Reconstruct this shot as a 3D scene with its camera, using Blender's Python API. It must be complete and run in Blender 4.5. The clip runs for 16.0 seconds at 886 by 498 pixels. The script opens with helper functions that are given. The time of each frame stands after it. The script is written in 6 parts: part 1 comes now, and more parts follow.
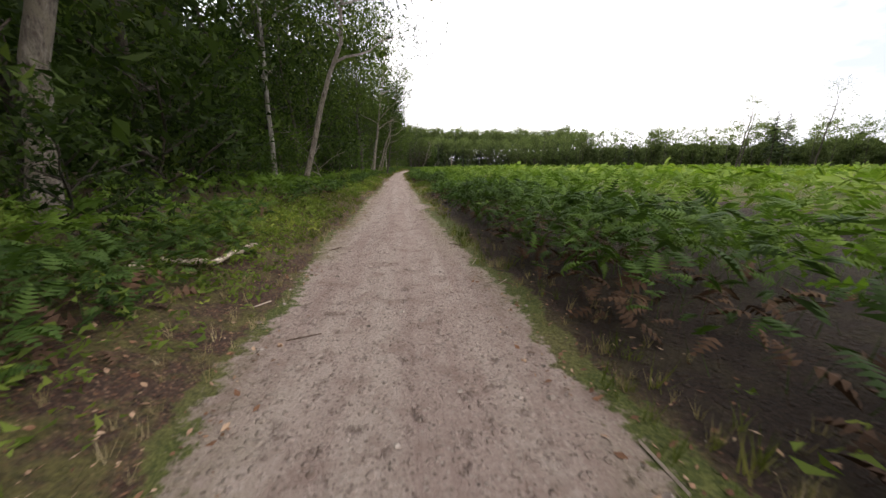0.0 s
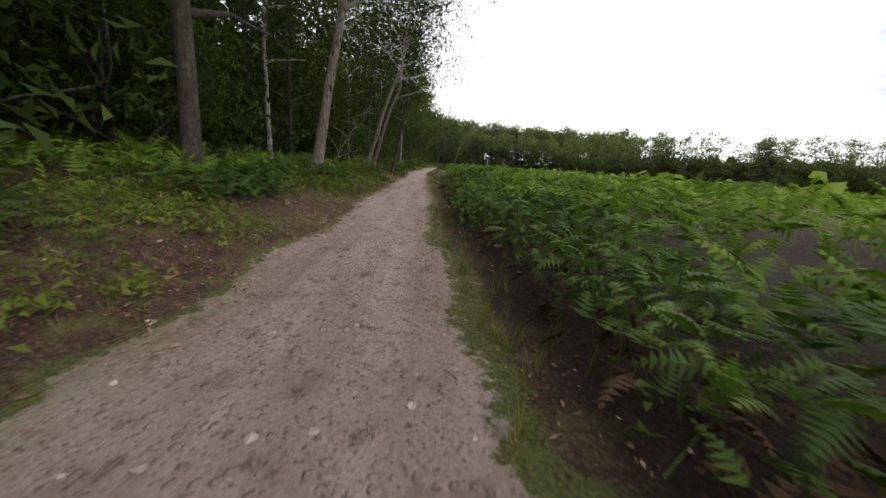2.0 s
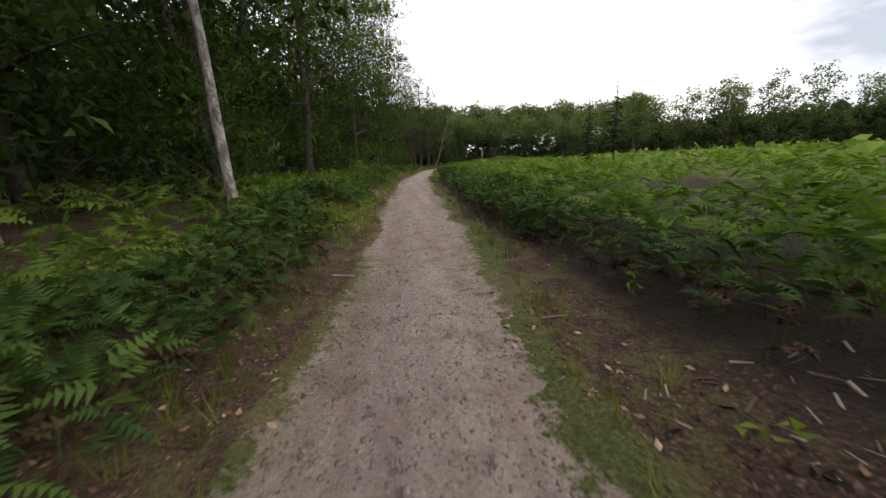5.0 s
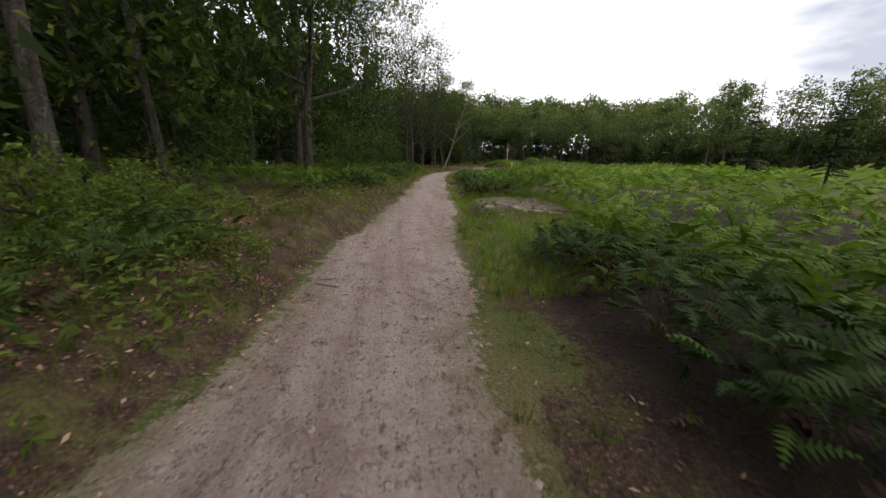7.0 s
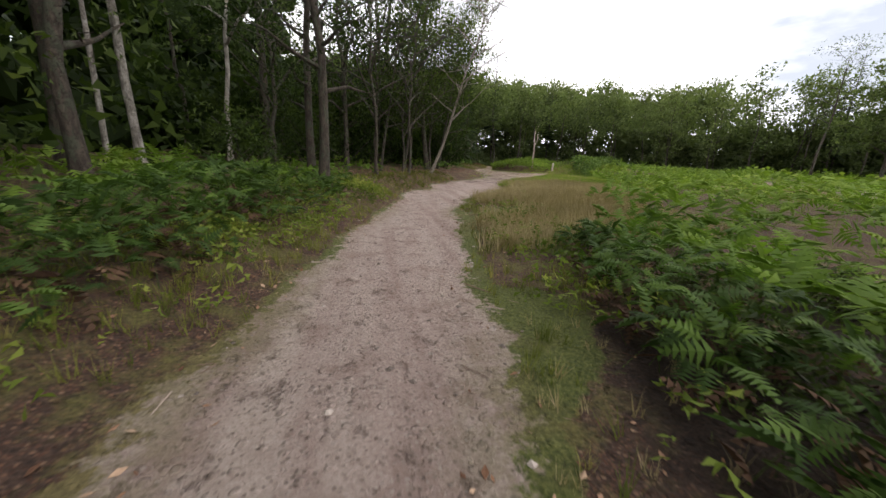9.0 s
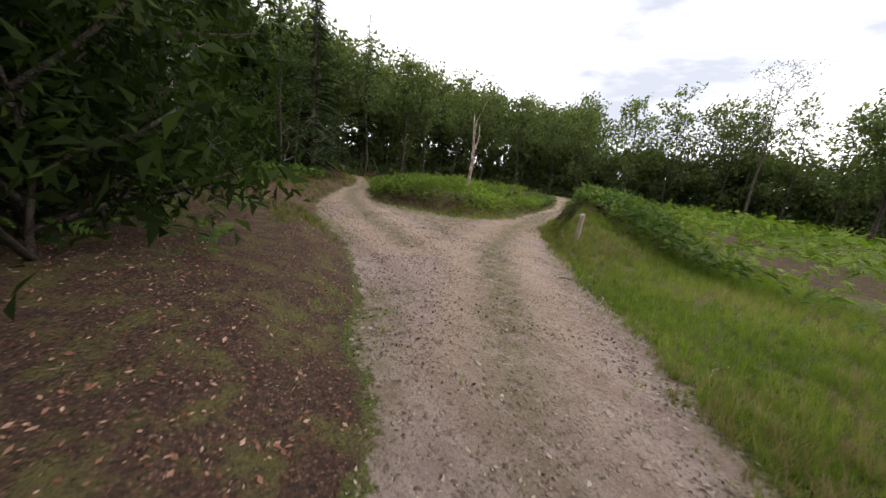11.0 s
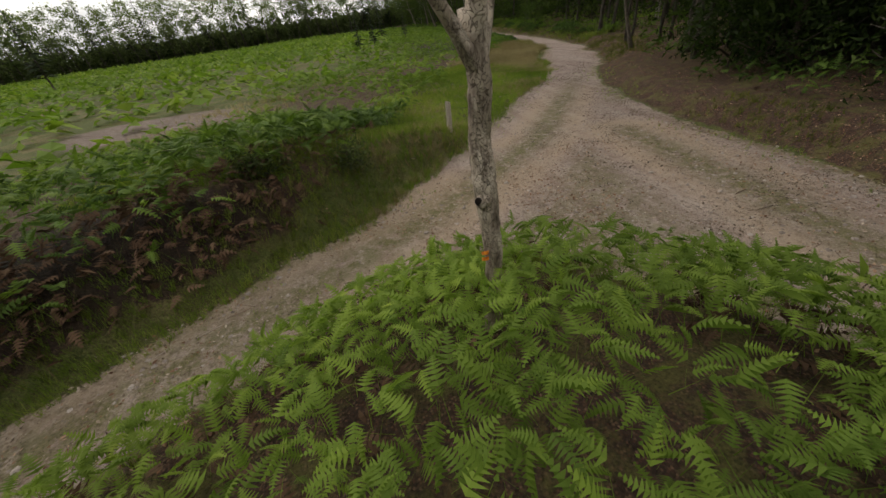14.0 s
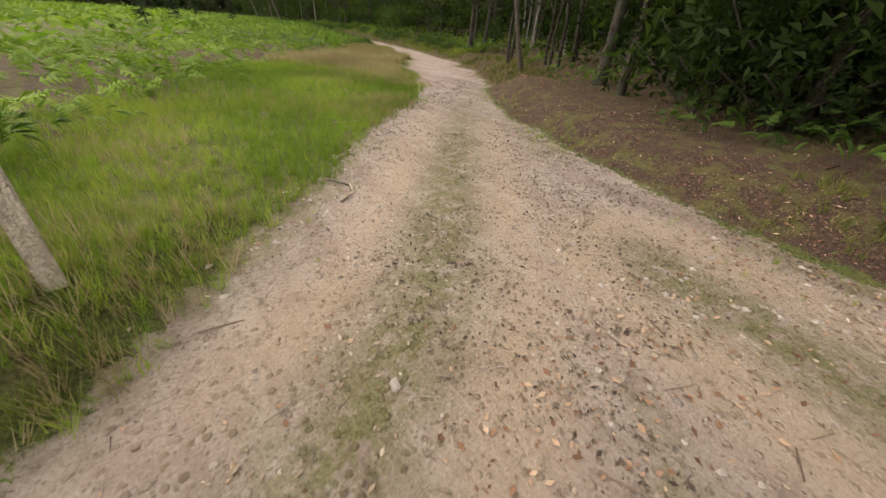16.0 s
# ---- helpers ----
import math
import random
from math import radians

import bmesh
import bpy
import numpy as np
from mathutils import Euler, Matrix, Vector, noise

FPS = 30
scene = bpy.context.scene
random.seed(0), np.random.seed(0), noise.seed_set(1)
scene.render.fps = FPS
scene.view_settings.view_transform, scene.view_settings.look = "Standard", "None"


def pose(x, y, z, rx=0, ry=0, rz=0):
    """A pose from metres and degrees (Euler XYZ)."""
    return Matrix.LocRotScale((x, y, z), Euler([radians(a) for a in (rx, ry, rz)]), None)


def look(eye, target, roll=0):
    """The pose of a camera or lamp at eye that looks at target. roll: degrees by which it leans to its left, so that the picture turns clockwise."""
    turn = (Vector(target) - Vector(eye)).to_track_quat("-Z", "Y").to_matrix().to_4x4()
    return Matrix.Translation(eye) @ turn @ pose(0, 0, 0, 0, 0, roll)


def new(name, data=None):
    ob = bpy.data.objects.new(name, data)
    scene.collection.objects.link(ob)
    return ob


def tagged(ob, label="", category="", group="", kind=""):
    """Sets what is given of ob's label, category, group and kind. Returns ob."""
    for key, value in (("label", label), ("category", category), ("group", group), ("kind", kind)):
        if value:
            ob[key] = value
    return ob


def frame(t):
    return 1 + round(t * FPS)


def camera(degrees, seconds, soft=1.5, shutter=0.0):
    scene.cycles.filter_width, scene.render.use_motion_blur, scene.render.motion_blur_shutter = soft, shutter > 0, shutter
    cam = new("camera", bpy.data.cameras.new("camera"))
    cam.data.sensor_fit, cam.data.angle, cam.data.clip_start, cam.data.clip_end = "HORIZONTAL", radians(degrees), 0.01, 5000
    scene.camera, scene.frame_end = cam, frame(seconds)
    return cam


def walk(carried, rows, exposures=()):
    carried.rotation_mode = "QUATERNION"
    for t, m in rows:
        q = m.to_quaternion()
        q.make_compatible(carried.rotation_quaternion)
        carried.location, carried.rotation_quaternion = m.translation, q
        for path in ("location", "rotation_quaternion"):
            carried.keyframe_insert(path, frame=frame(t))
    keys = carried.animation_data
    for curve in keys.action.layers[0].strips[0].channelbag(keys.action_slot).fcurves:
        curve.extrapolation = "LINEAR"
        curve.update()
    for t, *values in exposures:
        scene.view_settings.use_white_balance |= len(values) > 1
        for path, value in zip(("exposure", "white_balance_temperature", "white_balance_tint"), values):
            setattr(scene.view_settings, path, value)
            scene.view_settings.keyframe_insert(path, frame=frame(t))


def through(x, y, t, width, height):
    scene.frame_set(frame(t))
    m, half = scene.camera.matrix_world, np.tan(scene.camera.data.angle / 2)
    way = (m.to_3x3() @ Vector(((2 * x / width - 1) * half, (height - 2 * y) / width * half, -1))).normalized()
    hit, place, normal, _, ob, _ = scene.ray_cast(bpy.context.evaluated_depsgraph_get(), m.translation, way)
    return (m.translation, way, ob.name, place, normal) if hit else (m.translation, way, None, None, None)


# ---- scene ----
# ---------------------------------------------------------------- camera
cam = camera(104, 16.0, soft=1.5, shutter=0.03)

# seconds, place, (heading to the left from +y, pitch, lean to the left) in degrees
PATH = [
    (0, (-0.066, -0.089, 1.487), (-6.20, -13.54, -0.18)),
    (0.5, (-0.226, 7.786, 1.398), (-6.09, -13.92, 1.50)),
    (1, (-0.128, 15.379, 1.340), (-6.00, -14.13, 2.27)),
    (1.5, (-0.058, 22.972, 1.304), (-5.01, -14.15, 3.37)),
    (2, (-0.075, 30.724, 1.240), (-3.27, -13.94, 4.35)),
    (2.5, (-0.435, 38.895, 1.259), (-2.22, -14.08, 4.65)),
    (3, (-0.722, 45.747, 1.438), (-2.89, -14.54, 4.13)),
    (3.5, (-0.933, 52.738, 1.337), (-3.04, -14.13, 1.31)),
    (4, (-1.338, 59.564, 1.471), (-3.99, -13.83, -1.52)),
    (4.5, (-1.185, 66.475, 1.374), (-6.53, -14.11, -3.62)),
    (5.75, (-0.350, 83.200, 1.500), (-7.40, -14.20, -1.50)),
    (7, (0.928, 99.996, 1.569), (-7.87, -14.53, 0.88)),
    (7.5, (1.862, 106.901, 1.370), (-8.26, -14.42, 1.20)),
    (8, (2.749, 114.080, 1.271), (-8.08, -14.46, 2.57)),
    (8.5, (3.430, 120.750, 1.416), (-8.22, -14.62, 4.19)),
    (9, (4.207, 127.590, 1.378), (-11.58, -14.86, 2.18)),
    (10.2, (7.300, 141.900, 1.650), (-21.00, -13.60, 4.50)),
    (11.5, (13.844, 156.379, 2.053), (-40.93, -12.33, 6.73)),
    (12, (15.050, 159.511, 1.941), (-46.15, -11.43, 3.38)),
    (12.5, (16.863, 162.508, 2.297), (-59.95, -11.98, -1.94)),
    (13, (18.946, 165.094, 3.032), (-85.97, -15.17, -8.81)),
    (13.5, (21.053, 166.897, 3.274), (-135.58, -21.05, -17.68)),
    (14, (22.729, 167.698, 3.246), (-189.40, -33.94, -8.33)),
    (14.5, (23.121, 166.748, 2.784), (-204.57, -33.63, -2.74)),
    (15, (22.268, 165.078, 2.500), (-212.86, -32.94, -3.29)),
    (15.5, (21.044, 163.319, 2.235), (-214.58, -33.95, -0.25)),
    (16, (19.280, 160.564, 1.955), (-215.11, -33.07, 3.40)),
]


def eye_pose(place, turn):
    """The pose of a camera at place with heading, pitch and lean in degrees."""
    yaw, pitch, lean = (radians(a) for a in turn)
    ahead = Vector((-math.sin(yaw) * math.cos(pitch), math.cos(yaw) * math.cos(pitch), math.sin(pitch)))
    return look(place, Vector(place) + ahead, math.degrees(lean))


walk(cam, [(t, eye_pose(p, a)) for t, p, a in PATH],
     exposures=[(0.0, 1.32, 6550, 15), (1.0, 0.85, 6450, 15), (2.0, 0.95, 6450, 15), (2.5, 0.84, 6450, 15), (4.0, 0.80, 6450, 15), (4.5, 0.88, 6450, 14), (7.0, 0.80, 6450, 16), (9.0, 1.15, 6500, 15), (11.5, 1.0, 6600, 17),
                (12.0, 0.85, 6700, 16), (12.5, 0.78, 6750, 16), (13.0, 0.38, 6600, 14), (13.5, 0.02, 6700, 12), (14.0, 0.45, 6900, 10), (14.5, 1.20, 7150, 6), (15.0, 1.5, 7500, 6), (15.5, 1.6, 7600, 8), (16.0, 1.6, 7200, 12)])

# ---------------------------------------------------------------- world and light
SUN_ELEVATION, SUN_TURN = radians(48), radians(120)
world = bpy.data.worlds.new("overcast_sky")
scene.world = world
world.use_nodes = True
wn, wl = world.node_tree.nodes, world.node_tree.links
wn.clear()
w_out = wn.new("ShaderNodeOutputWorld")
w_bg = wn.new("ShaderNodeBackground")
w_sky = wn.new("ShaderNodeTexSky")
w_sky.sky_type, w_sky.sun_disc = "NISHITA", False
w_sky.sun_elevation, w_sky.sun_rotation = SUN_ELEVATION, SUN_TURN
w_sky.dust_density = 3.0
w_scale = wn.new("ShaderNodeMixRGB")
w_scale.blend_type, w_scale.inputs["Fac"].default_value = "MULTIPLY", 1.0
w_scale.inputs["Color2"].default_value = (0.12, 0.12, 0.12, 1)
w_co = wn.new("ShaderNodeTexCoord")
w_map = wn.new("ShaderNodeMapping")
w_map.inputs["Scale"].default_value = (1.0, 1.0, 3.2)
w_noise = wn.new("ShaderNodeTexNoise")
w_noise.inputs["Scale"].default_value, w_noise.inputs["Detail"].default_value = 1.7, 7.0
w_noise.inputs["Roughness"].default_value = 0.55
w_ramp = wn.new("ShaderNodeValToRGB")
w_ramp.color_ramp.elements[0].position, w_ramp.color_ramp.elements[1].position = 0.365, 0.585
w_ramp.color_ramp.elements[0].color = (0.36, 0.39, 0.425, 1)
w_ramp.color_ramp.elements[1].color = (1.06, 1.055, 1.04, 1)
w_mix = wn.new("ShaderNodeMixRGB")
w_mix.inputs["Fac"].default_value = 0.9
wl.new(w_co.outputs["Generated"], w_map.inputs["Vector"])
wl.new(w_map.outputs["Vector"], w_noise.inputs["Vector"])
wl.new(w_noise.outputs["Fac"], w_ramp.inputs["Fac"])
wl.new(w_sky.outputs["Color"], w_scale.inputs["Color1"])
wl.new(w_scale.outputs["Color"], w_mix.inputs["Color1"])
wl.new(w_ramp.outputs["Color"], w_mix.inputs["Color2"])
wl.new(w_mix.outputs["Color"], w_bg.inputs["Color"])
wl.new(w_bg.outputs["Background"], w_out.inputs["Surface"])
w_bg.inputs["Strength"].default_value = 1.0

sun = new("sun", bpy.data.lights.new("sun", "SUN"))
sun.data.energy, sun.data.angle, sun.data.color = 0.55, radians(25), (1.0, 0.97, 0.92)
sun.matrix_world = look((60, -30, 90), (0, 40, 0))

# ---------------------------------------------------------------- materials


def material(name, build, rough=0.9):
    """A node material: build(nodes, links, shader) sets it up."""
    m = bpy.data.materials.new(name)
    m.use_nodes = True
    n, l = m.node_tree.nodes, m.node_tree.links
    s = n["Principled BSDF"]
    s.inputs["Roughness"].default_value = rough
    s.inputs["Specular IOR Level"].default_value = 0.25
    build(n, l, s)
    return m


def noise_node(n, l, scale, detail=4.0, rough=0.6, coords="Object", stretch=None):
    co = n.new("ShaderNodeTexCoord")
    t = n.new("ShaderNodeTexNoise")
    t.inputs["Scale"].default_value, t.inputs["Detail"].default_value = scale, detail
    t.inputs["Roughness"].default_value = rough
    src = co.outputs[coords]
    if stretch:
        mp = n.new("ShaderNodeMapping")
        mp.inputs["Scale"].default_value = stretch
        l.new(src, mp.inputs["Vector"])
        src = mp.outputs["Vector"]
    l.new(src, t.inputs["Vector"])
    return t.outputs["Fac"]


def noise_color(n, l, scale):
    co = n.new("ShaderNodeTexCoord")
    t = n.new("ShaderNodeTexNoise")
    t.inputs["Scale"].default_value = scale
    l.new(co.outputs["Object"], t.inputs["Vector"])
    return t.outputs["Color"]


def ramp(n, l, fac, *stops):
    r = n.new("ShaderNodeValToRGB")
    e = r.color_ramp.elements
    while len(e) < len(stops):
        e.new(0.5)
    for k, (p, c) in enumerate(stops):
        e[k].position, e[k].color = p, (*c, 1)
    l.new(fac, r.inputs["Fac"])
    return r.outputs["Color"]


def blend(n, l, fac, a, b, mode="MIX"):
    m = n.new("ShaderNodeMixRGB")
    m.blend_type = mode
    for key, v in (("Fac", fac), ("Color1", a), ("Color2", b)):
        if isinstance(v, (int, float)):
            m.inputs[key].default_value = v
        elif isinstance(v, tuple):
            m.inputs[key].default_value = (*v, 1)
        else:
            l.new(v, m.inputs[key])
    return m.outputs["Color"]


def maths(n, l, op, a, b=0.0, clamp=False):
    m = n.new("ShaderNodeMath")
    m.operation, m.use_clamp = op, clamp
    for k, v in enumerate((a, b)):
        if isinstance(v, (int, float)):
            m.inputs[k].default_value = v
        else:
            l.new(v, m.inputs[k])
    return m.outputs["Value"]


def attribute(n, name):
    a = n.new("ShaderNodeAttribute")
    a.attribute_name = name
    return a.outputs["Fac"]


def bump(n, l, s, height, strength, distance):
    b = n.new("ShaderNodeBump")
    b.inputs["Strength"].default_value, b.inputs["Distance"].default_value = strength, distance
    l.new(height, b.inputs["Height"])
    l.new(b.outputs["Normal"], s.inputs["Normal"])


def ground_build(n, l, s):
    fine = noise_node(n, l, 38, 6, 0.7)
    grit = noise_node(n, l, 130, 3, 0.8)
    mid = noise_node(n, l, 2.6, 5, 0.65)
    big = noise_node(n, l, 0.45, 4, 0.6)
    co = n.new("ShaderNodeTexCoord")

    def cells(scale, off):
        mp = n.new("ShaderNodeMapping")
        mp.inputs["Location"].default_value = (off, off, 0)
        l.new(co.outputs["Object"], mp.inputs["Vector"])
        v = n.new("ShaderNodeTexVoronoi")
        v.inputs["Scale"].default_value = scale
        l.new(mp.outputs["Vector"], v.inputs["Vector"])
        one = n.new("ShaderNodeSeparateColor")
        l.new(v.outputs["Color"], one.inputs["Color"])
        return v.outputs["Distance"], one.outputs["Red"], one.outputs["Green"]

    d1, c1, k1 = cells(17, 0.0)
    d2, c2, k2 = cells(44, 5.3)
    lanes = noise_node(n, l, 1.0, 5, 0.6, stretch=(2.6, 0.16, 1))
    dents = noise_node(n, l, 6.5, 6, 0.7, stretch=(1, 0.75, 1))
    matrix = ramp(n, l, fine, (0.25, (0.222, 0.162, 0.136)), (0.5, (0.318, 0.244, 0.207)), (0.75, (0.414, 0.332, 0.287)))
    matrix = blend(n, l, ramp(n, l, lanes, (0.46, (0, 0, 0)), (0.64, (0.75, 0.75, 0.75))), matrix, ramp(n, l, fine, (0.3, (0.326, 0.262, 0.219)), (0.7, (0.459, 0.386, 0.330))))
    matrix = blend(n, l, ramp(n, l, lanes, (0.32, (0.7, 0.7, 0.7)), (0.46, (0, 0, 0))), matrix, (0.229, 0.160, 0.135))
    worn = ramp(n, l, mid, (0.50, (0, 0, 0)), (0.70, (0.85, 0.85, 0.85)))
    matrix = blend(n, l, worn, matrix, (0.207, 0.142, 0.116))
    # dents darkened too: the shadow inside them goes into the gravel colour
    pits = ramp(n, l, dents, (0.33, (1, 1, 1)), (0.42, (0, 0, 0)))
    matrix = blend(n, l, maths(n, l, "MULTIPLY", pits, 0.75), matrix, (0.111, 0.076, 0.062))
    small = ramp(n, l, c2, (0.0, (0.081, 0.060, 0.049)), (0.35, (0.185, 0.146, 0.121)), (0.7, (0.266, 0.215, 0.179)), (1.0, (0.370, 0.313, 0.273)))
    gravel = blend(n, l, maths(n, l, "MULTIPLY", ramp(n, l, k2, (0.70, (0, 0, 0)), (0.78, (1, 1, 1))), ramp(n, l, d2, (0.40, (0.7, 0.7, 0.7)), (0.6, (0, 0, 0)))), matrix, small)
    large = ramp(n, l, c1, (0.0, (0.089, 0.058, 0.040)), (0.45, (0.185, 0.128, 0.086)), (0.8, (0.311, 0.251, 0.194)), (1.0, (0.444, 0.386, 0.337)))
    loose = ramp(n, l, maths(n, l, "ADD", attribute(n, "loose"), maths(n, l, "MULTIPLY", maths(n, l, "SUBTRACT", mid, 0.5), 0.8)), (0.2, (0, 0, 0)), (0.8, (1, 1, 1)))
    pick = maths(n, l, "MULTIPLY", ramp(n, l, k1, (0.62, (0, 0, 0)), (0.7, (1, 1, 1))), ramp(n, l, d1, (0.30, (0.85, 0.85, 0.85)), (0.5, (0, 0, 0))))
    gravel = blend(n, l, maths(n, l, "MULTIPLY", pick, maths(n, l, "ADD", 0.12, maths(n, l, "MULTIPLY", loose, 0.88))), gravel, large)
    sand = blend(n, l, 0.72, gravel, ramp(n, l, fine, (0.3, (0.31, 0.222, 0.145)), (0.7, (0.46, 0.355, 0.250))))
    gravel = blend(n, l, attribute(n, "sandy"), gravel, sand)
    tufts = maths(n, l, "MULTIPLY", attribute(n, "grassy"), ramp(n, l, noise_node(n, l, 4.0, 8, 0.78), (0.38, (0, 0, 0)), (0.53, (1, 1, 1))))
    gravel = blend(n, l, maths(n, l, "MULTIPLY", tufts, 0.9), gravel, ramp(n, l, fine, (0.3, (0.060, 0.062, 0.018)), (0.7, (0.20, 0.18, 0.065))))
    leafy = ramp(n, l, c2, (0.0, (0.022, 0.014, 0.010)), (0.5, (0.090, 0.042, 0.025)), (0.85, (0.170, 0.085, 0.051)), (1.0, (0.270, 0.170, 0.110)))
    litter = blend(n, l, ramp(n, l, d2, (0.3, (0.8, 0.8, 0.8)), (0.55, (0.2, 0.2, 0.2))), ramp(n, l, fine, (0.3, (0.018, 0.012, 0.009)), (0.6, (0.078, 0.050, 0.036))), leafy)
    # near-black soil colour that holds the shade beneath the bracken
    litter = blend(n, l, attribute(n, "shaded_soil"), litter, ramp(n, l, fine, (0.3, (0.009, 0.007, 0.005)), (0.55, (0.022, 0.015, 0.011)), (0.75, (0.065, 0.042, 0.028))))
    moss = ramp(n, l, fine, (0.3, (0.040, 0.040, 0.012)), (0.65, (0.160, 0.145, 0.045)))
    floor = blend(n, l, maths(n, l, "MULTIPLY", ramp(n, l, mid, (0.47, (0, 0, 0)), (0.62, (0.85, 0.85, 0.85))), maths(n, l, "SUBTRACT", 1.0, attribute(n, "shaded_soil"))), litter, moss)
    turf = ramp(n, l, fine, (0.3, (0.026, 0.031, 0.009)), (0.5, (0.076, 0.092, 0.021)), (0.72, (0.17, 0.17, 0.05)))
    dry = ramp(n, l, fine, (0.3, (0.085, 0.068, 0.030)), (0.7, (0.24, 0.185, 0.085)))
    turf = blend(n, l, ramp(n, l, big, (0.48, (0, 0, 0)), (0.66, (0.8, 0.8, 0.8))), turf, dry)
    chips = ramp(n, l, noise_node(n, l, 24, 6, 0.8, stretch=(1, 2.4, 1)), (0.34, (0.040, 0.027, 0.020)), (0.5, (0.18, 0.135, 0.108)), (0.66, (0.44, 0.37, 0.31)))
    chips = blend(n, l, ramp(n, l, mid, (0.50, (0, 0, 0)), (0.66, (0.6, 0.6, 0.6))), chips, (0.085, 0.042, 0.028))
    wob = maths(n, l, "MULTIPLY", maths(n, l, "SUBTRACT", maths(n, l, "ADD", noise_node(n, l, 7, 5, 0.75), maths(n, l, "MULTIPLY", mid, 0.8)), 0.9), 1.0)

    def edge(name):
        v = maths(n, l, "ADD", attribute(n, name), wob)
        return ramp(n, l, v, (0.44, (0, 0, 0)), (0.56, (1, 1, 1)))

    col = blend(n, l, edge("litter"), turf, floor)
    col = blend(n, l, edge("mulch"), col, chips)
    col = blend(n, l, edge("track"), col, gravel)
    l.new(col, s.inputs["Base Color"])
    h = maths(n, l, "ADD", maths(n, l, "ADD", fine, maths(n, l, "MULTIPLY", grit, 0.25)), maths(n, l, "ADD", maths(n, l, "MULTIPLY", pick, 0.9), maths(n, l, "SUBTRACT", maths(n, l, "MULTIPLY", mid, 1.2), maths(n, l, "MULTIPLY", pits, 0.7))))
    bump(n, l, s, h, 0.9, 0.045)


def leaf_build(colors, through=0.35, shine=0.08):
    """Leaves: colour by the tint of the sprig and of the plant, light shining through."""
    def build(n, l, s):
        info = n.new("ShaderNodeObjectInfo")
        v = maths(n, l, "ADD", maths(n, l, "MULTIPLY", attribute(n, "tint"), 0.8), maths(n, l, "MULTIPLY", info.outputs["Random"], 0.2))
        col = ramp(n, l, v, *[(k / (len(colors) - 1), c) for k, c in enumerate(colors)])
        big = ramp(n, l, noise_node(n, l, 0.35, 3, 0.6), (0.3, (0.7, 0.7, 0.7)), (0.7, (1.15, 1.15, 1.15)))
        col = blend(n, l, 1.0, col, big, "MULTIPLY")
        l.new(col, s.inputs["Base Color"])
        s.inputs["Roughness"].default_value = 0.7 - 0.6 * shine
        s.inputs["Specular IOR Level"].default_value = shine
        t = n.new("ShaderNodeBsdfTranslucent")
        l.new(blend(n, l, 1.0, col, (1.1, 1.3, 0.6), "MULTIPLY"), t.inputs["Color"])
        mix = n.new("ShaderNodeMixShader")
        mix.inputs["Fac"].default_value = through
        out = n["Material Output"]
        l.new(s.outputs["BSDF"], mix.inputs[1])
        l.new(t.outputs["BSDF"], mix.inputs[2])
        l.new(mix.outputs["Shader"], out.inputs["Surface"])
    return build


def bark_build(dark, light, patch=None, scale=9.0):
    """Furrowed bark in plates, with lighter places where it has come off."""
    def build(n, l, s):
        grain = noise_node(n, l, scale, 7, 0.72, stretch=(1, 1, 0.28))
        blot = noise_node(n, l, 4.5, 5, 0.65, stretch=(1, 1, 0.5))
        co = n.new("ShaderNodeTexCoord")
        mp = n.new("ShaderNodeMapping")
        mp.inputs["Scale"].default_value = (1, 1, 0.30)
        wave = blend(n, l, 0.35, mp.outputs["Vector"], noise_color(n, l, scale), "ADD")
        l.new(co.outputs["Object"], mp.inputs["Vector"])
        v = n.new("ShaderNodeTexVoronoi")
        v.feature = "DISTANCE_TO_EDGE"
        v.inputs["Scale"].default_value = scale * 1.3
        l.new(wave, v.inputs["Vector"])
        crack = ramp(n, l, v.outputs["Distance"], (0.0, (0, 0, 0)), (0.07, (1, 1, 1)))
        col = ramp(n, l, grain, (0.34, dark), (0.62, light))
        if patch:
            col = blend(n, l, ramp(n, l, blot, (0.5, (0, 0, 0)), (0.58, (0.85, 0.85, 0.85))), col, patch)
        col = blend(n, l, maths(n, l, "MULTIPLY", maths(n, l, "SUBTRACT", 1.0, crack), 0.6), col, dark)
        l.new(col, s.inputs["Base Color"])
        bump(n, l, s, maths(n, l, "ADD", maths(n, l, "MULTIPLY", grain, 0.6), maths(n, l, "ADD", crack, maths(n, l, "MULTIPLY", blot, 0.8))), 0.9, 0.025)
    return build


def piece_build(a, b, c):
    """Small loose pieces: colour by piece."""
    def build(n, l, s):
        col = ramp(n, l, attribute(n, "tint"), (0.0, a), (0.5, b), (1.0, c))
        g = ramp(n, l, noise_node(n, l, 60, 3, 0.7), (0.3, (0.75, 0.75, 0.75)), (0.7, (1.15, 1.15, 1.15)))
        l.new(blend(n, l, 1.0, col, g, "MULTIPLY"), s.inputs["Base Color"])
    return build


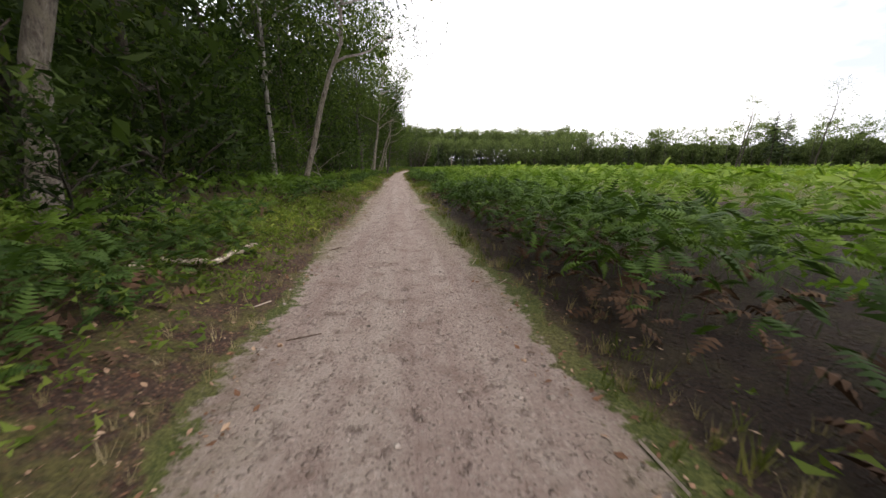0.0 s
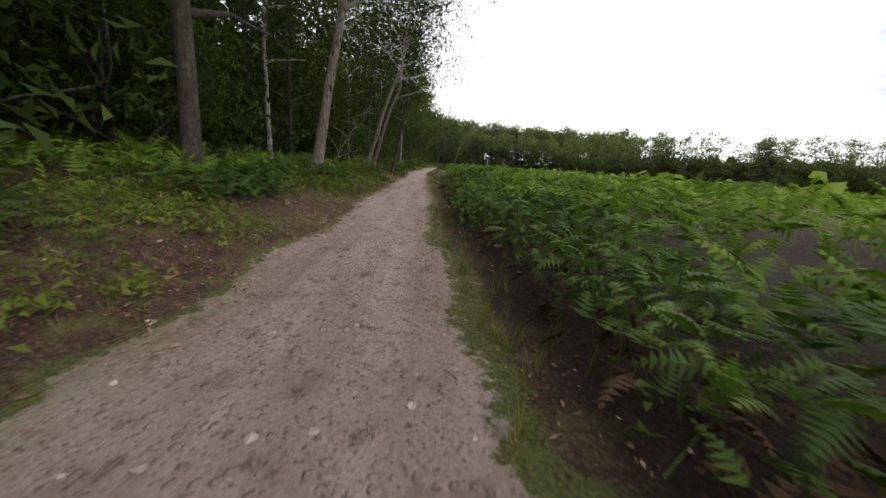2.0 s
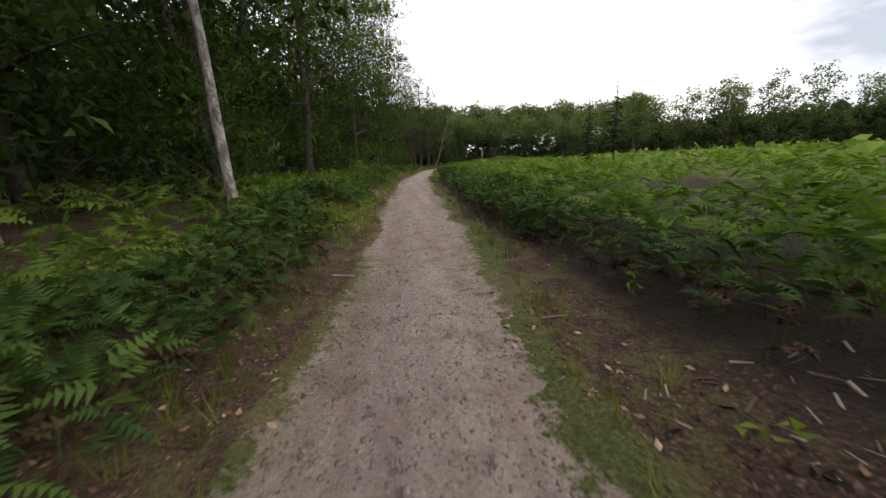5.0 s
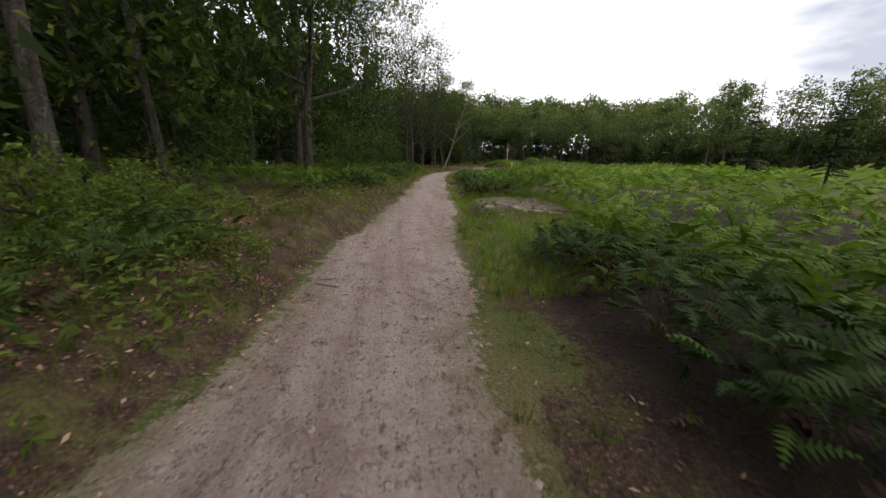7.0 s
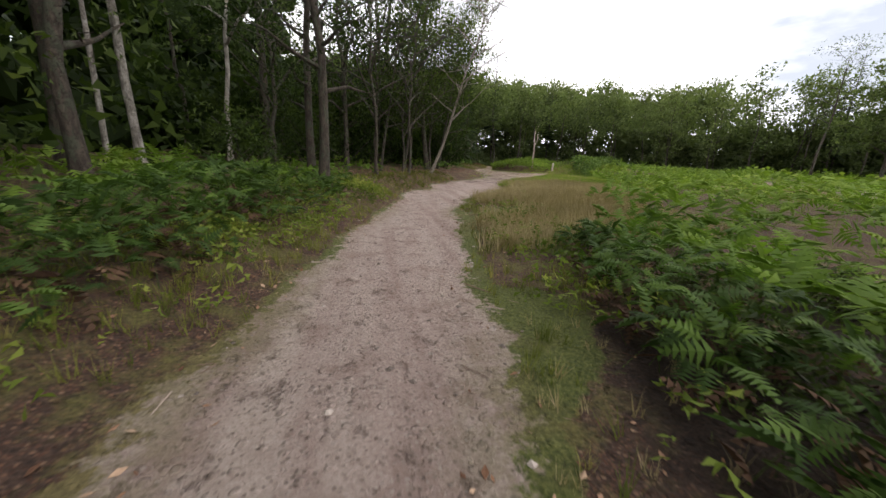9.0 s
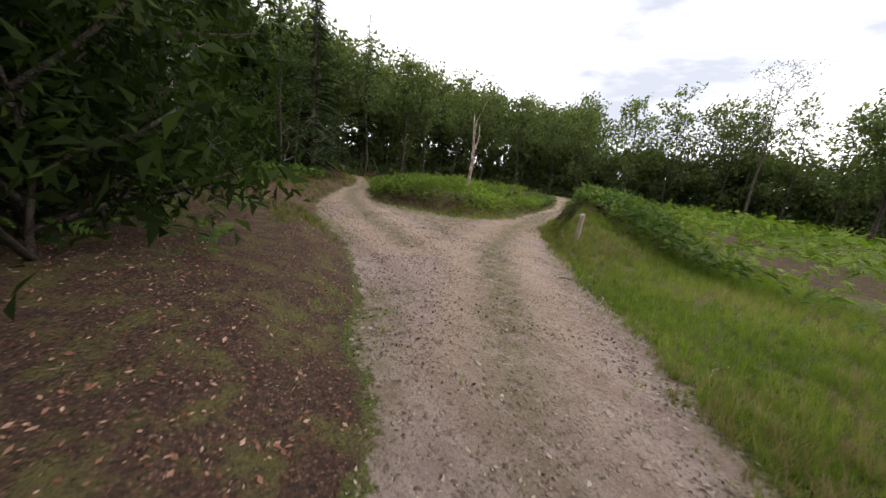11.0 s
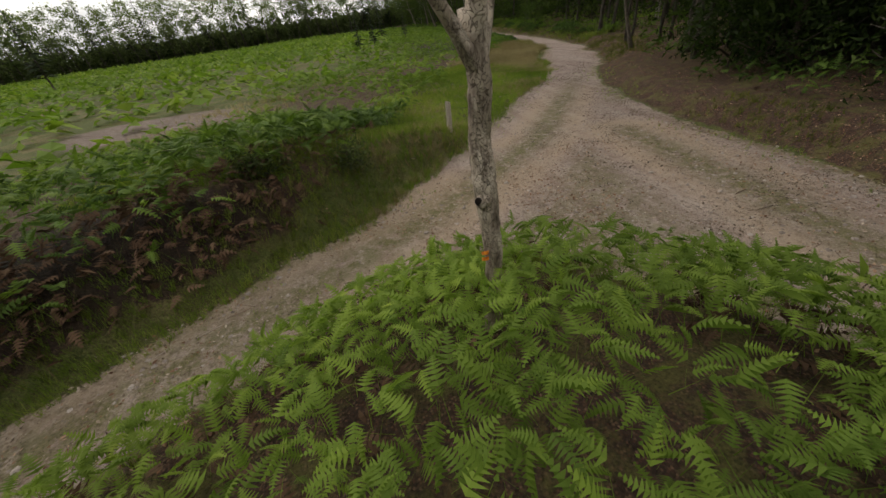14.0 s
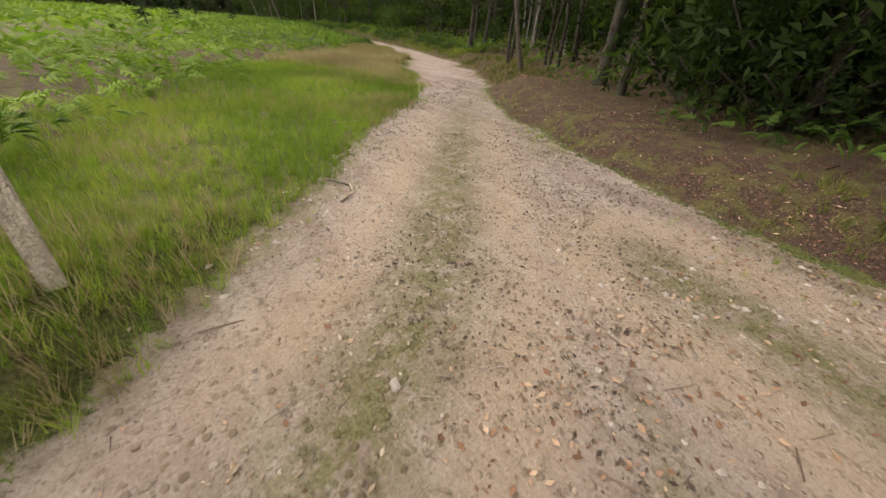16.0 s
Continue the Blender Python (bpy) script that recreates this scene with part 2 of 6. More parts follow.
M_GROUND = material("ground_soil", ground_build)
# dark stops hold the shade between the fronds beside the track
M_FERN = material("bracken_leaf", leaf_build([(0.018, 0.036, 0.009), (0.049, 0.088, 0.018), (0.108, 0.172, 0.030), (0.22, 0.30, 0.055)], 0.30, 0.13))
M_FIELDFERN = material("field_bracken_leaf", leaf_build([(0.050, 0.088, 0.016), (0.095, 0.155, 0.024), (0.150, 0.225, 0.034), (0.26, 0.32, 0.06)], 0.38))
M_BRIGHTFERN = material("bright_bracken_leaf", leaf_build([(0.070, 0.112, 0.020), (0.140, 0.205, 0.034), (0.22, 0.300, 0.048), (0.36, 0.43, 0.075)], 0.42, 0.1))
M_DEADFERN = material("dead_bracken", piece_build((0.035, 0.019, 0.011), (0.080, 0.044, 0.024), (0.17, 0.105, 0.06)))
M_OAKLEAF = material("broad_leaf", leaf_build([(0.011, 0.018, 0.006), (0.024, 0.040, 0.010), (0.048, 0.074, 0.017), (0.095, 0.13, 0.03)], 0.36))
M_UNDERLEAF = material("hazel_leaf", leaf_build([(0.022, 0.040, 0.010), (0.045, 0.078, 0.017), (0.085, 0.130, 0.026), (0.15, 0.20, 0.044)], 0.4))
# greens paled to paint haze over the far wood; nearby open trees share them
M_HAZYLEAF = material("hazy_wood_leaf", leaf_build([(0.045, 0.060, 0.026), (0.090, 0.116, 0.046), (0.145, 0.176, 0.070), (0.21, 0.235, 0.098)], 0.48))
M_NEEDLE = material("conifer_needle", leaf_build([(0.016, 0.026, 0.013), (0.032, 0.048, 0.022), (0.055, 0.072, 0.034)], 0.25))
M_BARK = material("grey_brown_bark", bark_build((0.022, 0.017, 0.013), (0.095, 0.076, 0.058), (0.07, 0.077, 0.052)))
# the broad leaf made lighter: open-sky light on the forest edge as colour
M_SKYLITLEAF = material("skylit_leaf", leaf_build([(0.014, 0.022, 0.006), (0.034, 0.052, 0.012), (0.075, 0.105, 0.022), (0.15, 0.18, 0.04)], 0.4))
M_PALEBARK = material("pale_grey_bark", bark_build((0.055, 0.040, 0.032), (0.29, 0.255, 0.21), (0.20, 0.172, 0.128), 13.0))
M_BIRCH = material("birch_bark", bark_build((0.10, 0.085, 0.07), (0.50, 0.46, 0.41), (0.20, 0.18, 0.15), 6.0))
M_DEADWOOD = material("weathered_dead_wood", bark_build((0.11, 0.080, 0.060), (0.50, 0.41, 0.32), (0.66, 0.56, 0.45), 11.0))
M_STONE = material("pebble_stone", piece_build((0.102, 0.082, 0.068), (0.221, 0.180, 0.153), (0.391, 0.335, 0.289)))
M_LEAFLITTER = material("fallen_leaf", piece_build((0.085, 0.040, 0.023), (0.212, 0.113, 0.064), (0.408, 0.285, 0.190)))
M_REDLEAF = material("red_brown_leaf", piece_build((0.085, 0.038, 0.023), (0.220, 0.105, 0.066), (0.42, 0.28, 0.20)))
M_CHIP = material("wood_chip", piece_build((0.05, 0.030, 0.020), (0.21, 0.145, 0.108), (0.47, 0.39, 0.32)))
M_GRASS = material("grass_blade", leaf_build([(0.060, 0.095, 0.016), (0.125, 0.190, 0.028), (0.21, 0.275, 0.045), (0.32, 0.33, 0.09)], 0.4))
M_VERGEGRASS = material("verge_grass_blade", leaf_build([(0.036, 0.050, 0.011), (0.080, 0.100, 0.020), (0.155, 0.165, 0.036), (0.28, 0.24, 0.085)], 0.36))
M_DRYGRASS = material("dry_grass_blade", leaf_build([(0.17, 0.13, 0.06), (0.32, 0.25, 0.15), (0.46, 0.37, 0.24)], 0.3))
M_BRAMBLE = material("dark_bramble_leaf", leaf_build([(0.018, 0.026, 0.012), (0.04, 0.055, 0.020), (0.085, 0.11, 0.035), (0.15, 0.17, 0.08)], 0.25))
M_HERB = material("herb_leaf", leaf_build([(0.038, 0.058, 0.013), (0.085, 0.118, 0.022), (0.150, 0.195, 0.036), (0.26, 0.28, 0.058)], 0.38))
M_LEAFBIT = material("leaf_bits", piece_build((0.10, 0.068, 0.050), (0.25, 0.19, 0.135), (0.46, 0.38, 0.29)))
M_DARKLEAF = material("dark_wet_leaf", piece_build((0.035, 0.024, 0.018), (0.095, 0.070, 0.050), (0.22, 0.17, 0.125)))
M_SOIL = material("dark_soil", piece_build((0.020, 0.013, 0.010), (0.055, 0.036, 0.026), (0.11, 0.075, 0.055)))
M_GORSE = material("gorse_flower", piece_build((0.45, 0.30, 0.02), (0.65, 0.48, 0.03), (0.75, 0.60, 0.06)))

M_POST = material("weathered_post_wood", bark_build((0.34, 0.28, 0.21), (0.60, 0.53, 0.43), None, 16.0))
M_ORANGE = material("orange_paint", lambda n, l, s: l.new(ramp(n, l, noise_node(n, l, 40), (0.35, (0.55, 0.13, 0.02)), (0.6, (0.95, 0.33, 0.03))), s.inputs["Base Color"]), 0.6)
M_HOLLOWSHADE = material("hollow_shade", bark_build((0.008, 0.006, 0.005), (0.03, 0.02, 0.015)))

rng = np.random.default_rng(7)

# ---------------------------------------------------------------- mesh helpers


def mesh_of(name, verts, tris, mat, smooth=False, **values):
    """A mesh of triangles from arrays, with one float a vertex for each of values."""
    me = bpy.data.meshes.new(name)
    verts, tris = np.asarray(verts, np.float32), np.asarray(tris, np.int32)
    me.vertices.add(len(verts))
    me.vertices.foreach_set("co", verts.ravel())
    me.loops.add(tris.size)
    me.loops.foreach_set("vertex_index", tris.ravel())
    me.polygons.add(len(tris))
    me.polygons.foreach_set("loop_start", np.arange(0, tris.size, 3, dtype=np.int32))
    me.polygons.foreach_set("use_smooth", np.full(len(tris), smooth))
    for key, v in values.items():
        me.attributes.new(key, "FLOAT", "POINT").data.foreach_set("value", np.asarray(v, np.float32))
    me.materials.append(mat)
    me.update(calc_edges=True)
    return me


def part(name, mesh, parent, label=""):
    ob = new(name, mesh)
    ob.parent = parent
    return tagged(ob, label)


def join(pieces):
    """Arrays of several (verts, tris) as one."""
    vs, ts, k = [], [], 0
    for v, t in pieces:
        vs.append(v), ts.append(np.asarray(t) + k)
        k += len(v)
    return np.concatenate(vs), np.concatenate(ts)


def turns(yaw, pitch, roll):
    """Rotation matrices for arrays of angles: roll about y, pitch about x, then yaw about z."""
    cy, sy, cp, sp, cr, sr = np.cos(yaw), np.sin(yaw), np.cos(pitch), np.sin(pitch), np.cos(roll), np.sin(roll)
    z, o = np.zeros_like(yaw), np.ones_like(yaw)
    rz = np.array([[cy, -sy, z], [sy, cy, z], [z, z, o]])
    rx = np.array([[o, z, z], [z, cp, -sp], [z, sp, cp]])
    ry = np.array([[cr, z, sr], [z, o, z], [-sr, z, cr]])
    return np.einsum("ijn,jkn,kln->nil", rz, rx, ry)


def scatter(templates, places, rot, size, tint):
    """Copies of templates (verts, tris) as arrays; returns verts, tris and a tint for each vertex."""
    kind = rng.integers(0, len(templates), len(places))
    vs, ts, vt, k = [], [], [], 0
    for j, (tv, tt) in enumerate(templates):
        sel = np.nonzero(kind == j)[0]
        if not len(sel):
            continue
        sc = size[sel]
        sc = sc[:, None, None] if sc.ndim == 1 else sc[:, None, :]
        v = np.einsum("nij,nvj->nvi", rot[sel], tv[None] * sc) + places[sel][:, None, :]
        t = tt[None] + (np.arange(len(sel)) * len(tv))[:, None, None] + k
        vs.append(v.reshape(-1, 3)), ts.append(t.reshape(-1, 3)), vt.append(np.repeat(tint[sel], len(tv)))
        k += len(sel) * len(tv)
    return np.concatenate(vs), np.concatenate(ts), np.concatenate(vt)


def tube(points, radii, sides=8, ripple=0.0, seed=0):
    """A swept tube through points, closed at its end."""
    p, r = np.asarray(points, float), np.asarray(radii, float)
    g = np.gradient(p, axis=0)
    g /= np.linalg.norm(g, axis=1, keepdims=True) + 1e-9
    ref = np.array([1.0, 0, 0]) if abs(g[0, 0]) < 0.8 else np.array([0, 1.0, 0])
    u = np.cross(g, ref)
    u /= np.linalg.norm(u, axis=1, keepdims=True) + 1e-9
    w = np.cross(g, u)
    a = np.linspace(0, 2 * np.pi, sides, endpoint=False)
    wob = 1 + ripple * np.random.default_rng(seed).normal(size=(len(p), sides))
    ring = p[:, None] + (r[:, None] * wob)[..., None] * (np.cos(a)[None, :, None] * u[:, None] + np.sin(a)[None, :, None] * w[:, None])
    verts = np.concatenate([ring.reshape(-1, 3), p[-1:]])
    tris = []
    for i in range(len(p) - 1):
        for j in range(sides):
            b, c = i * sides + j, i * sides + (j + 1) % sides
            tris += [(b, c, b + sides), (c, c + sides, b + sides)]
    top, last = len(p) * sides, (len(p) - 1) * sides
    tris += [(last + j, last + (j + 1) % sides, top) for j in range(sides)]
    return verts, np.array(tris)


def lattice(x, y, scale, seed=0):
    """Smooth value noise in 0..1 for arrays of places."""
    x, y = np.asarray(x, float) / scale + 1000, np.asarray(y, float) / scale + 1000
    i, j = np.floor(x).astype(np.int64), np.floor(y).astype(np.int64)
    fx, fy = x - i, y - j
    fx, fy = fx * fx * (3 - 2 * fx), fy * fy * (3 - 2 * fy)

    def h(a, b):
        n = (a * 374761393 + b * 668265263 + seed * 1442695041) & 0x7FFFFFFF
        n = ((n ^ (n >> 13)) * 1274126177) & 0x7FFFFFFF
        return ((n ^ (n >> 16)) & 0xFFFF) / 65535.0

    a = h(i, j) * (1 - fx) + h(i + 1, j) * fx
    b = h(i, j + 1) * (1 - fx) + h(i + 1, j + 1) * fx
    return a * (1 - fy) + b * fy


def smooth(a, b, v):
    t = np.clip((np.asarray(v, float) - a) / (b - a), 0, 1)
    return t * t * (3 - 2 * t)


# ---------------------------------------------------------------- plan of the track (x, y, half width)
MAIN = [(0.5, -40, 1.3), (0.05, 0, 1.25), (-0.3, 5.8, 1.22), (-0.5, 10.8, 1.18), (-0.55, 18.3, 1.13), (-0.7, 25.3, 1.02), (-0.85, 34, 1.0), (-0.95, 41, 0.95),
        (-1.0, 54.5, 0.8), (-0.95, 60, 0.78), (-1.15, 68.3, 0.93), (-0.85, 74.3, 0.82), (-0.2, 88, 1.0), (0.5, 102, 1.08), (1.25, 108.3, 1.1),
        (2.35, 115.8, 0.97), (2.95, 120.7, 1.02), (4.05, 129.4, 0.97), (4.95, 134.5, 1.0), (5.5, 137, 0.95), (6.45, 140, 1.05), (9.7, 143.2, 1.15), (14.6, 147.4, 1.15)]
LEFT = [(20.0, 158, 1.5), (20.6, 163, 1.6), (21.5, 167.5, 1.1), (23.3, 172.5, 0.75), (25.05, 175.5, 0.65), (28, 183, 0.7), (29, 192, 0.7)]
RIGHT = [(22.2, 157.2, 2.0), (26.0, 160.3, 1.0), (28.9, 162.1, 1.0), (34.5, 165.6, 0.75), (40.7, 169.1, 0.8), (47, 174.5, 0.8), (58, 184, 0.8), (70, 195, 0.8)]
CHAIN = MAIN + [(17.9, 151.6, 1.7), (19.6, 155.5, 1.8), (20.2, 159, 1.8)] + LEFT[1:]
# the gravel clearing at the fork: its forest side, then its field side; and the bracken island in it
FOREST_SIDE = [(12.7, 146.7), (15.2, 149.4), (17.1, 153.1), (18.0, 156.1), (18.4, 158.6), (18.7, 161.6), (19.2, 164.6), (20.5, 167.8), (22.6, 172.6), (24.5, 175.8)]
FIELD_SIDE = [(46.5, 175.0), (47.5, 174.1), (41.7, 168.6), (34.8, 165.0), (30.4, 162.2), (28.8, 161.0), (27.7, 160.2), (27.0, 159.5), (26.0, 158.4), (24.6, 157.1), (23.5, 155.7),
              (22.4, 154.4), (20.6, 152.0), (16.4, 147.7)]
ISLAND = [(25.6, 175.2), (24.0, 172.4), (23.2, 169.1), (22.4, 167.3), (22.4, 165.8), (22.9, 164.7), (23.6, 163.6), (24.4, 162.9), (25.4, 162.2), (26.2, 162.2), (27.5, 162.5),
          (28.9, 163.2), (31.0, 164.3), (34.2, 166.2), (39.7, 169.6), (46.5, 175.0), (62, 190), (30, 190)]


def to_line(line, x, y):
    """Distance to a line of (x, y, half width), to the right positive, and the half width there."""
    x, y = np.asarray(x, float), np.asarray(y, float)
    best, side, half = np.full(x.shape, 1e9), np.ones(x.shape), np.ones(x.shape)
    for (ax, ay, ah), (bx, by, bh) in zip(line, line[1:]):
        dx, dy = bx - ax, by - ay
        t = np.clip(((x - ax) * dx + (y - ay) * dy) / (dx * dx + dy * dy), 0, 1)
        d = np.hypot(x - ax - t * dx, y - ay - t * dy)
        near = d < best
        best = np.where(near, d, best)
        side = np.where(near, np.sign((x - ax) * dy - (y - ay) * dx + 1e-9), side)
        half = np.where(near, ah + t * (bh - ah), half)
    return best * side, half


def to_area(area, x, y):
    """Distance to the outline of an area, negative inside it."""
    x, y = np.asarray(x, float), np.asarray(y, float)
    best, inside = np.full(x.shape, 1e9), np.zeros(x.shape, bool)
    for (ax, ay), (bx, by) in zip(area, area[1:] + area[:1]):
        dx, dy = bx - ax, by - ay
        t = np.clip(((x - ax) * dx + (y - ay) * dy) / (dx * dx + dy * dy), 0, 1)
        best = np.minimum(best, np.hypot(x - ax - t * dx, y - ay - t * dy))
        if ay != by:
            inside ^= ((ay > y) != (by > y)) & (x < ax + (y - ay) * dx / dy)
    return np.where(inside, -best, best)


def plan(x, y):
    """Distance outside the track's edge, and distance from the forest's chain (east positive)."""
    out = to_area(FOREST_SIDE + FIELD_SIDE, x, y)
    for line in (MAIN, LEFT[4:], RIGHT[5:]):
        d, h = to_line(line, x, y)
        out = np.minimum(out, np.abs(d) - h)
    out = np.maximum(out, -to_area(ISLAND, x, y))
    out = out + 0.34 * (lattice(x, y, 1.3, 61) - 0.5) + 0.16 * (lattice(x, y, 0.5, 62) - 0.5)
    east, _ = to_line(CHAIN, x, y)
    return out, east


def in_island(x, y):
    return (to_area(ISLAND, x, y) < 0) & (np.asarray(y) < 176)


MULCH_Y = ([40, 47.5, 51, 71.5, 75.5, 108.3, 109.6, 112.6, 113.8], [0, 0, 1, 1, 0, 0, 0.6, 0.6, 0])


def ground_z(x, y):
    x, y = np.asarray(x, float), np.asarray(y, float)
    d, east = plan(x, y)
    z = 0.05 * (lattice(x, y, 3.1, 3) - 0.5) * smooth(-0.5, 1.0, d) + 0.03 * (lattice(x, y, 1.2, 4) - 0.5)
    west = east < 0
    bank = smooth(0.05, 1.3, d) * (0.16 + 0.30 * lattice(y, y * 0, 14, 5)) + 0.05 * np.clip(d - 1.5, 0, 16)
    bank = bank + 0.34 * smooth(0.15, 0.75, d) * np.interp(y, [97, 100, 118, 121], [0, 1, 1, 0])
    verge = smooth(0.5, 2.6, d) * 0.14 + 0.9 * (lattice(x, y, 38, 6) - 0.5) * smooth(6, 45, d) * (1 - 0.8 * smooth(118, 132, y))
    ridge = np.interp(y, *MULCH_Y) * smooth(0.55, 1.05, d) * (0.25 + 0.25 * (lattice(x, y, 1.7, 8) - 0.4)) * (1 - 0.6 * smooth(1.4, 3.2, d))
    ditch = -0.16 * np.exp(-((d - 0.55) / 0.28) ** 2) * np.interp(y, [45, 52, 71, 76, 106, 110, 116, 120], [0, 0.7, 0.7, 0, 0, 1, 1, 0])
    z = z + np.where(west, bank, verge + ridge + ditch)
    z = z + 0.62 * np.exp(-(((x - 26.0) / 7.0) ** 2 + ((y - 165.5) / 6.5) ** 2)) * np.where(in_island(x, y), smooth(-0.1, 0.8, d), smooth(0.1, 1.5, d))
    lo = np.interp(y, [156.8, 159], [-0.1, 0.3])
    z = z + 1.0 * smooth(lo, lo + 0.8, d) * np.exp(-(((x - 29) / 9.0) ** 2 + ((y - 157) / 9.0) ** 2)) * smooth(153.5, 158.5, y) * (east > 0) * ~in_island(x, y)
    rut = -0.035 * np.exp(-((np.abs(to_line(MAIN, x, y)[0]) - 0.55) / 0.22) ** 2)
    return z + rut * (d < 0)


# ---------------------------------------------------------------- where bracken grows
FERN_FROM = ([-20, 5, 8, 14, 18, 21, 27, 30.5, 37, 49, 51, 53, 72, 75, 80, 99, 106, 108, 112.5, 114.5, 118, 120, 126, 128, 132, 134, 143, 150, 154, 157.5, 159, 162],
             [0.6, 0.5, 0.8, 0.7, 0.7, 1.5, 1.5, 0.75, 0.6, 0.6, 1.5, 2.1, 2.1, 1.3, 0.7, 0.9, 1.3, 3.2, 2.4, 1.0, 0.9, 0.8, 0.8, 0.8, 1.2, 3.6, 4.4, 4.2, 3.0, 1.4, 0.8, 0.7])
WOOD_FROM = ([-20, 4, 10, 20, 30, 38, 46, 51, 52.5, 57, 58.5, 75, 90, 100, 105, 107, 111, 113, 120, 136, 142, 165, 170],
             [0.7, 0.7, 1.3, 0.9, 1.2, 0.8, 0.6, 0.8, 4.0, 4.0, 0.35, 0.3, 0.5, 0.5, 0.8, 1.8, 1.5, 0.6, 0.5, 0.6, 1.8, 1.6, 0.8])


def fern_cover(x, y):
    """How thick the bracken stands, 0 to 1."""
    d, e = plan(x, y)
    lump = lattice(x, y, 2.3, 41) * 0.6 + lattice(x, y, 0.9, 42) * 0.4
    start = np.interp(y, *FERN_FROM)
    hollow = smooth(start + 1.5, start + 0.9, d) * smooth(0.34, 0.52, lattice(x, y, 1.2, 92) * 0.6 + lattice(x, y, 0.6, 93) * 0.4) * (y < 128)
    field = smooth(start - 0.15, start + 0.35, d) * (0.4 + 0.6 * smooth(0.25, 0.5, lump)) * (1 - 0.32 * hollow)
    gap = smooth(0.83, 0.93, lattice(x, y, 9, 21)) * (d > 5)
    shy = np.interp(y, *WOOD_FROM)
    wood = smooth(shy, shy + 0.5, d) * smooth(0.32, 0.52, lump) * smooth(0.10, 0.34, lattice(x, y, 4.5, 43)) * smooth(14, 5, d) * np.where((y > 142) & (y < 166), 0.22, 1.0)
    bare = smooth(0.66, 0.78, lattice(x, y, 1.3, 46)) * smooth(164.6, 165.4, y)
    island = (1 - 0.9 * bare) * smooth(-0.05, 0.35, d) * (0.45 + 0.55 * smooth(0.3, 0.5, lump))
    out = np.where(e < 0, wood * 0.9, field * (1 - 0.85 * gap))
    return np.where(in_island(x, y), island, out) * smooth(0.25, 0.8, np.hypot(x - 24.57, y - 156.34))


# ---------------------------------------------------------------- ground
def spaced(lo, hi, step, far_lo, far_hi):
    """Coordinates with even steps from lo to hi and ever wider ones beyond."""
    v = list(np.arange(lo, hi, step))
    for sign, far in ((-1, far_lo), (1, far_hi)):
        s, at = step, v[0] if sign < 0 else v[-1]
        while abs(at) < abs(far) and (far - at) * sign > 0:
            s *= 1.13
            at += sign * s
            v = [at] + v if sign < 0 else v + [at]
    return np.array(v)


gx, gy = spaced(-5, 32, 0.3, -1500, 1500), spaced(-2, 174, 0.42, -1500, 1500)
GX, GY = np.meshgrid(gx, gy)
GX, GY = GX.ravel(), GY.ravel()
gd, ge = plan(GX, GY)
nx = len(gx)
idx = (np.arange(len(gy) - 1)[:, None] * nx + np.arange(nx - 1)[None]).ravel()
gtris = np.concatenate([np.stack([idx, idx + 1, idx + nx + 1], 1), np.stack([idx, idx + nx + 1, idx + nx], 1)])
over = np.abs(to_line(MAIN[-3:] + RIGHT, GX, GY)[0])
fork = np.minimum(over, np.abs(to_line(LEFT, GX, GY)[0]))
rough = lattice(GX, GY, 2.4, 9) * 0.6 + lattice(GX, GY, 1.0, 10) * 0.4
sandy = np.exp(-((fork - 0.78) / 0.42) ** 2) * smooth(0.2, 0.5, rough) + 0.6 * smooth(0.62, 0.8, lattice(GX, GY, 3.4, 11))
loose = 0.18 + 0.82 * smooth(142, 152, GY) * smooth(0.3, 0.6, lattice(GX, GY, 1.9, 13))
grassy = np.maximum(smooth(148, 155, GY) * np.maximum(np.exp(-(fork / 0.42) ** 2), smooth(1.2, 2.0, fork) * smooth(0.3, 0.6, lattice(GX, GY, 2.8, 17))), 0.7 * smooth(-0.5, 0.0, gd) * smooth(0.3, 0.6, lattice(GX, GY, 2.1, 18)))
mulch = np.interp(GY, *MULCH_Y) * smooth(0.5, 0.9, gd) * smooth(4.6, 3.2, gd) * (ge > 0)
mulch = np.maximum(mulch, smooth(0.86, 0.96, lattice(GX, GY, 9, 21)) * (gd > 7) * (ge > 0) * (GX < 70))
# bracken shade painted as near-black soil; also the bank's dark brown face
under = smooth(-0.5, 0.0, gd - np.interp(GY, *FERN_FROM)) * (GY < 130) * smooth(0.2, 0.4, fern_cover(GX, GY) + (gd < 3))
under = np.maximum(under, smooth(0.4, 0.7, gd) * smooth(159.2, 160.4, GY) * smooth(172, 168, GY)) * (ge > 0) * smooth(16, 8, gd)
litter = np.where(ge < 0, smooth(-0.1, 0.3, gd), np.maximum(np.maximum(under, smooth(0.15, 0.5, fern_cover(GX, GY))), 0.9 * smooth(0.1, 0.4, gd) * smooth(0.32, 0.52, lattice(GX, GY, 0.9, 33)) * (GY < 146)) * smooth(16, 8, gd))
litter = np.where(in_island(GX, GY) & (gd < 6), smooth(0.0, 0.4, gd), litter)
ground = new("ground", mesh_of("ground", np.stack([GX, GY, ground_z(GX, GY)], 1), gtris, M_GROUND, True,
             track=smooth(0.45, -0.45, gd), litter=litter, shaded_soil=0.85 * under * ~in_island(GX, GY), mulch=mulch,
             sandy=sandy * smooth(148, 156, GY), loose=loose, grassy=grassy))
tagged(ground, "pale gravel track through brown leaf litter, verge grass and heath soil", "ground", kind="structure")

# ---------------------------------------------------------------- plants: templates


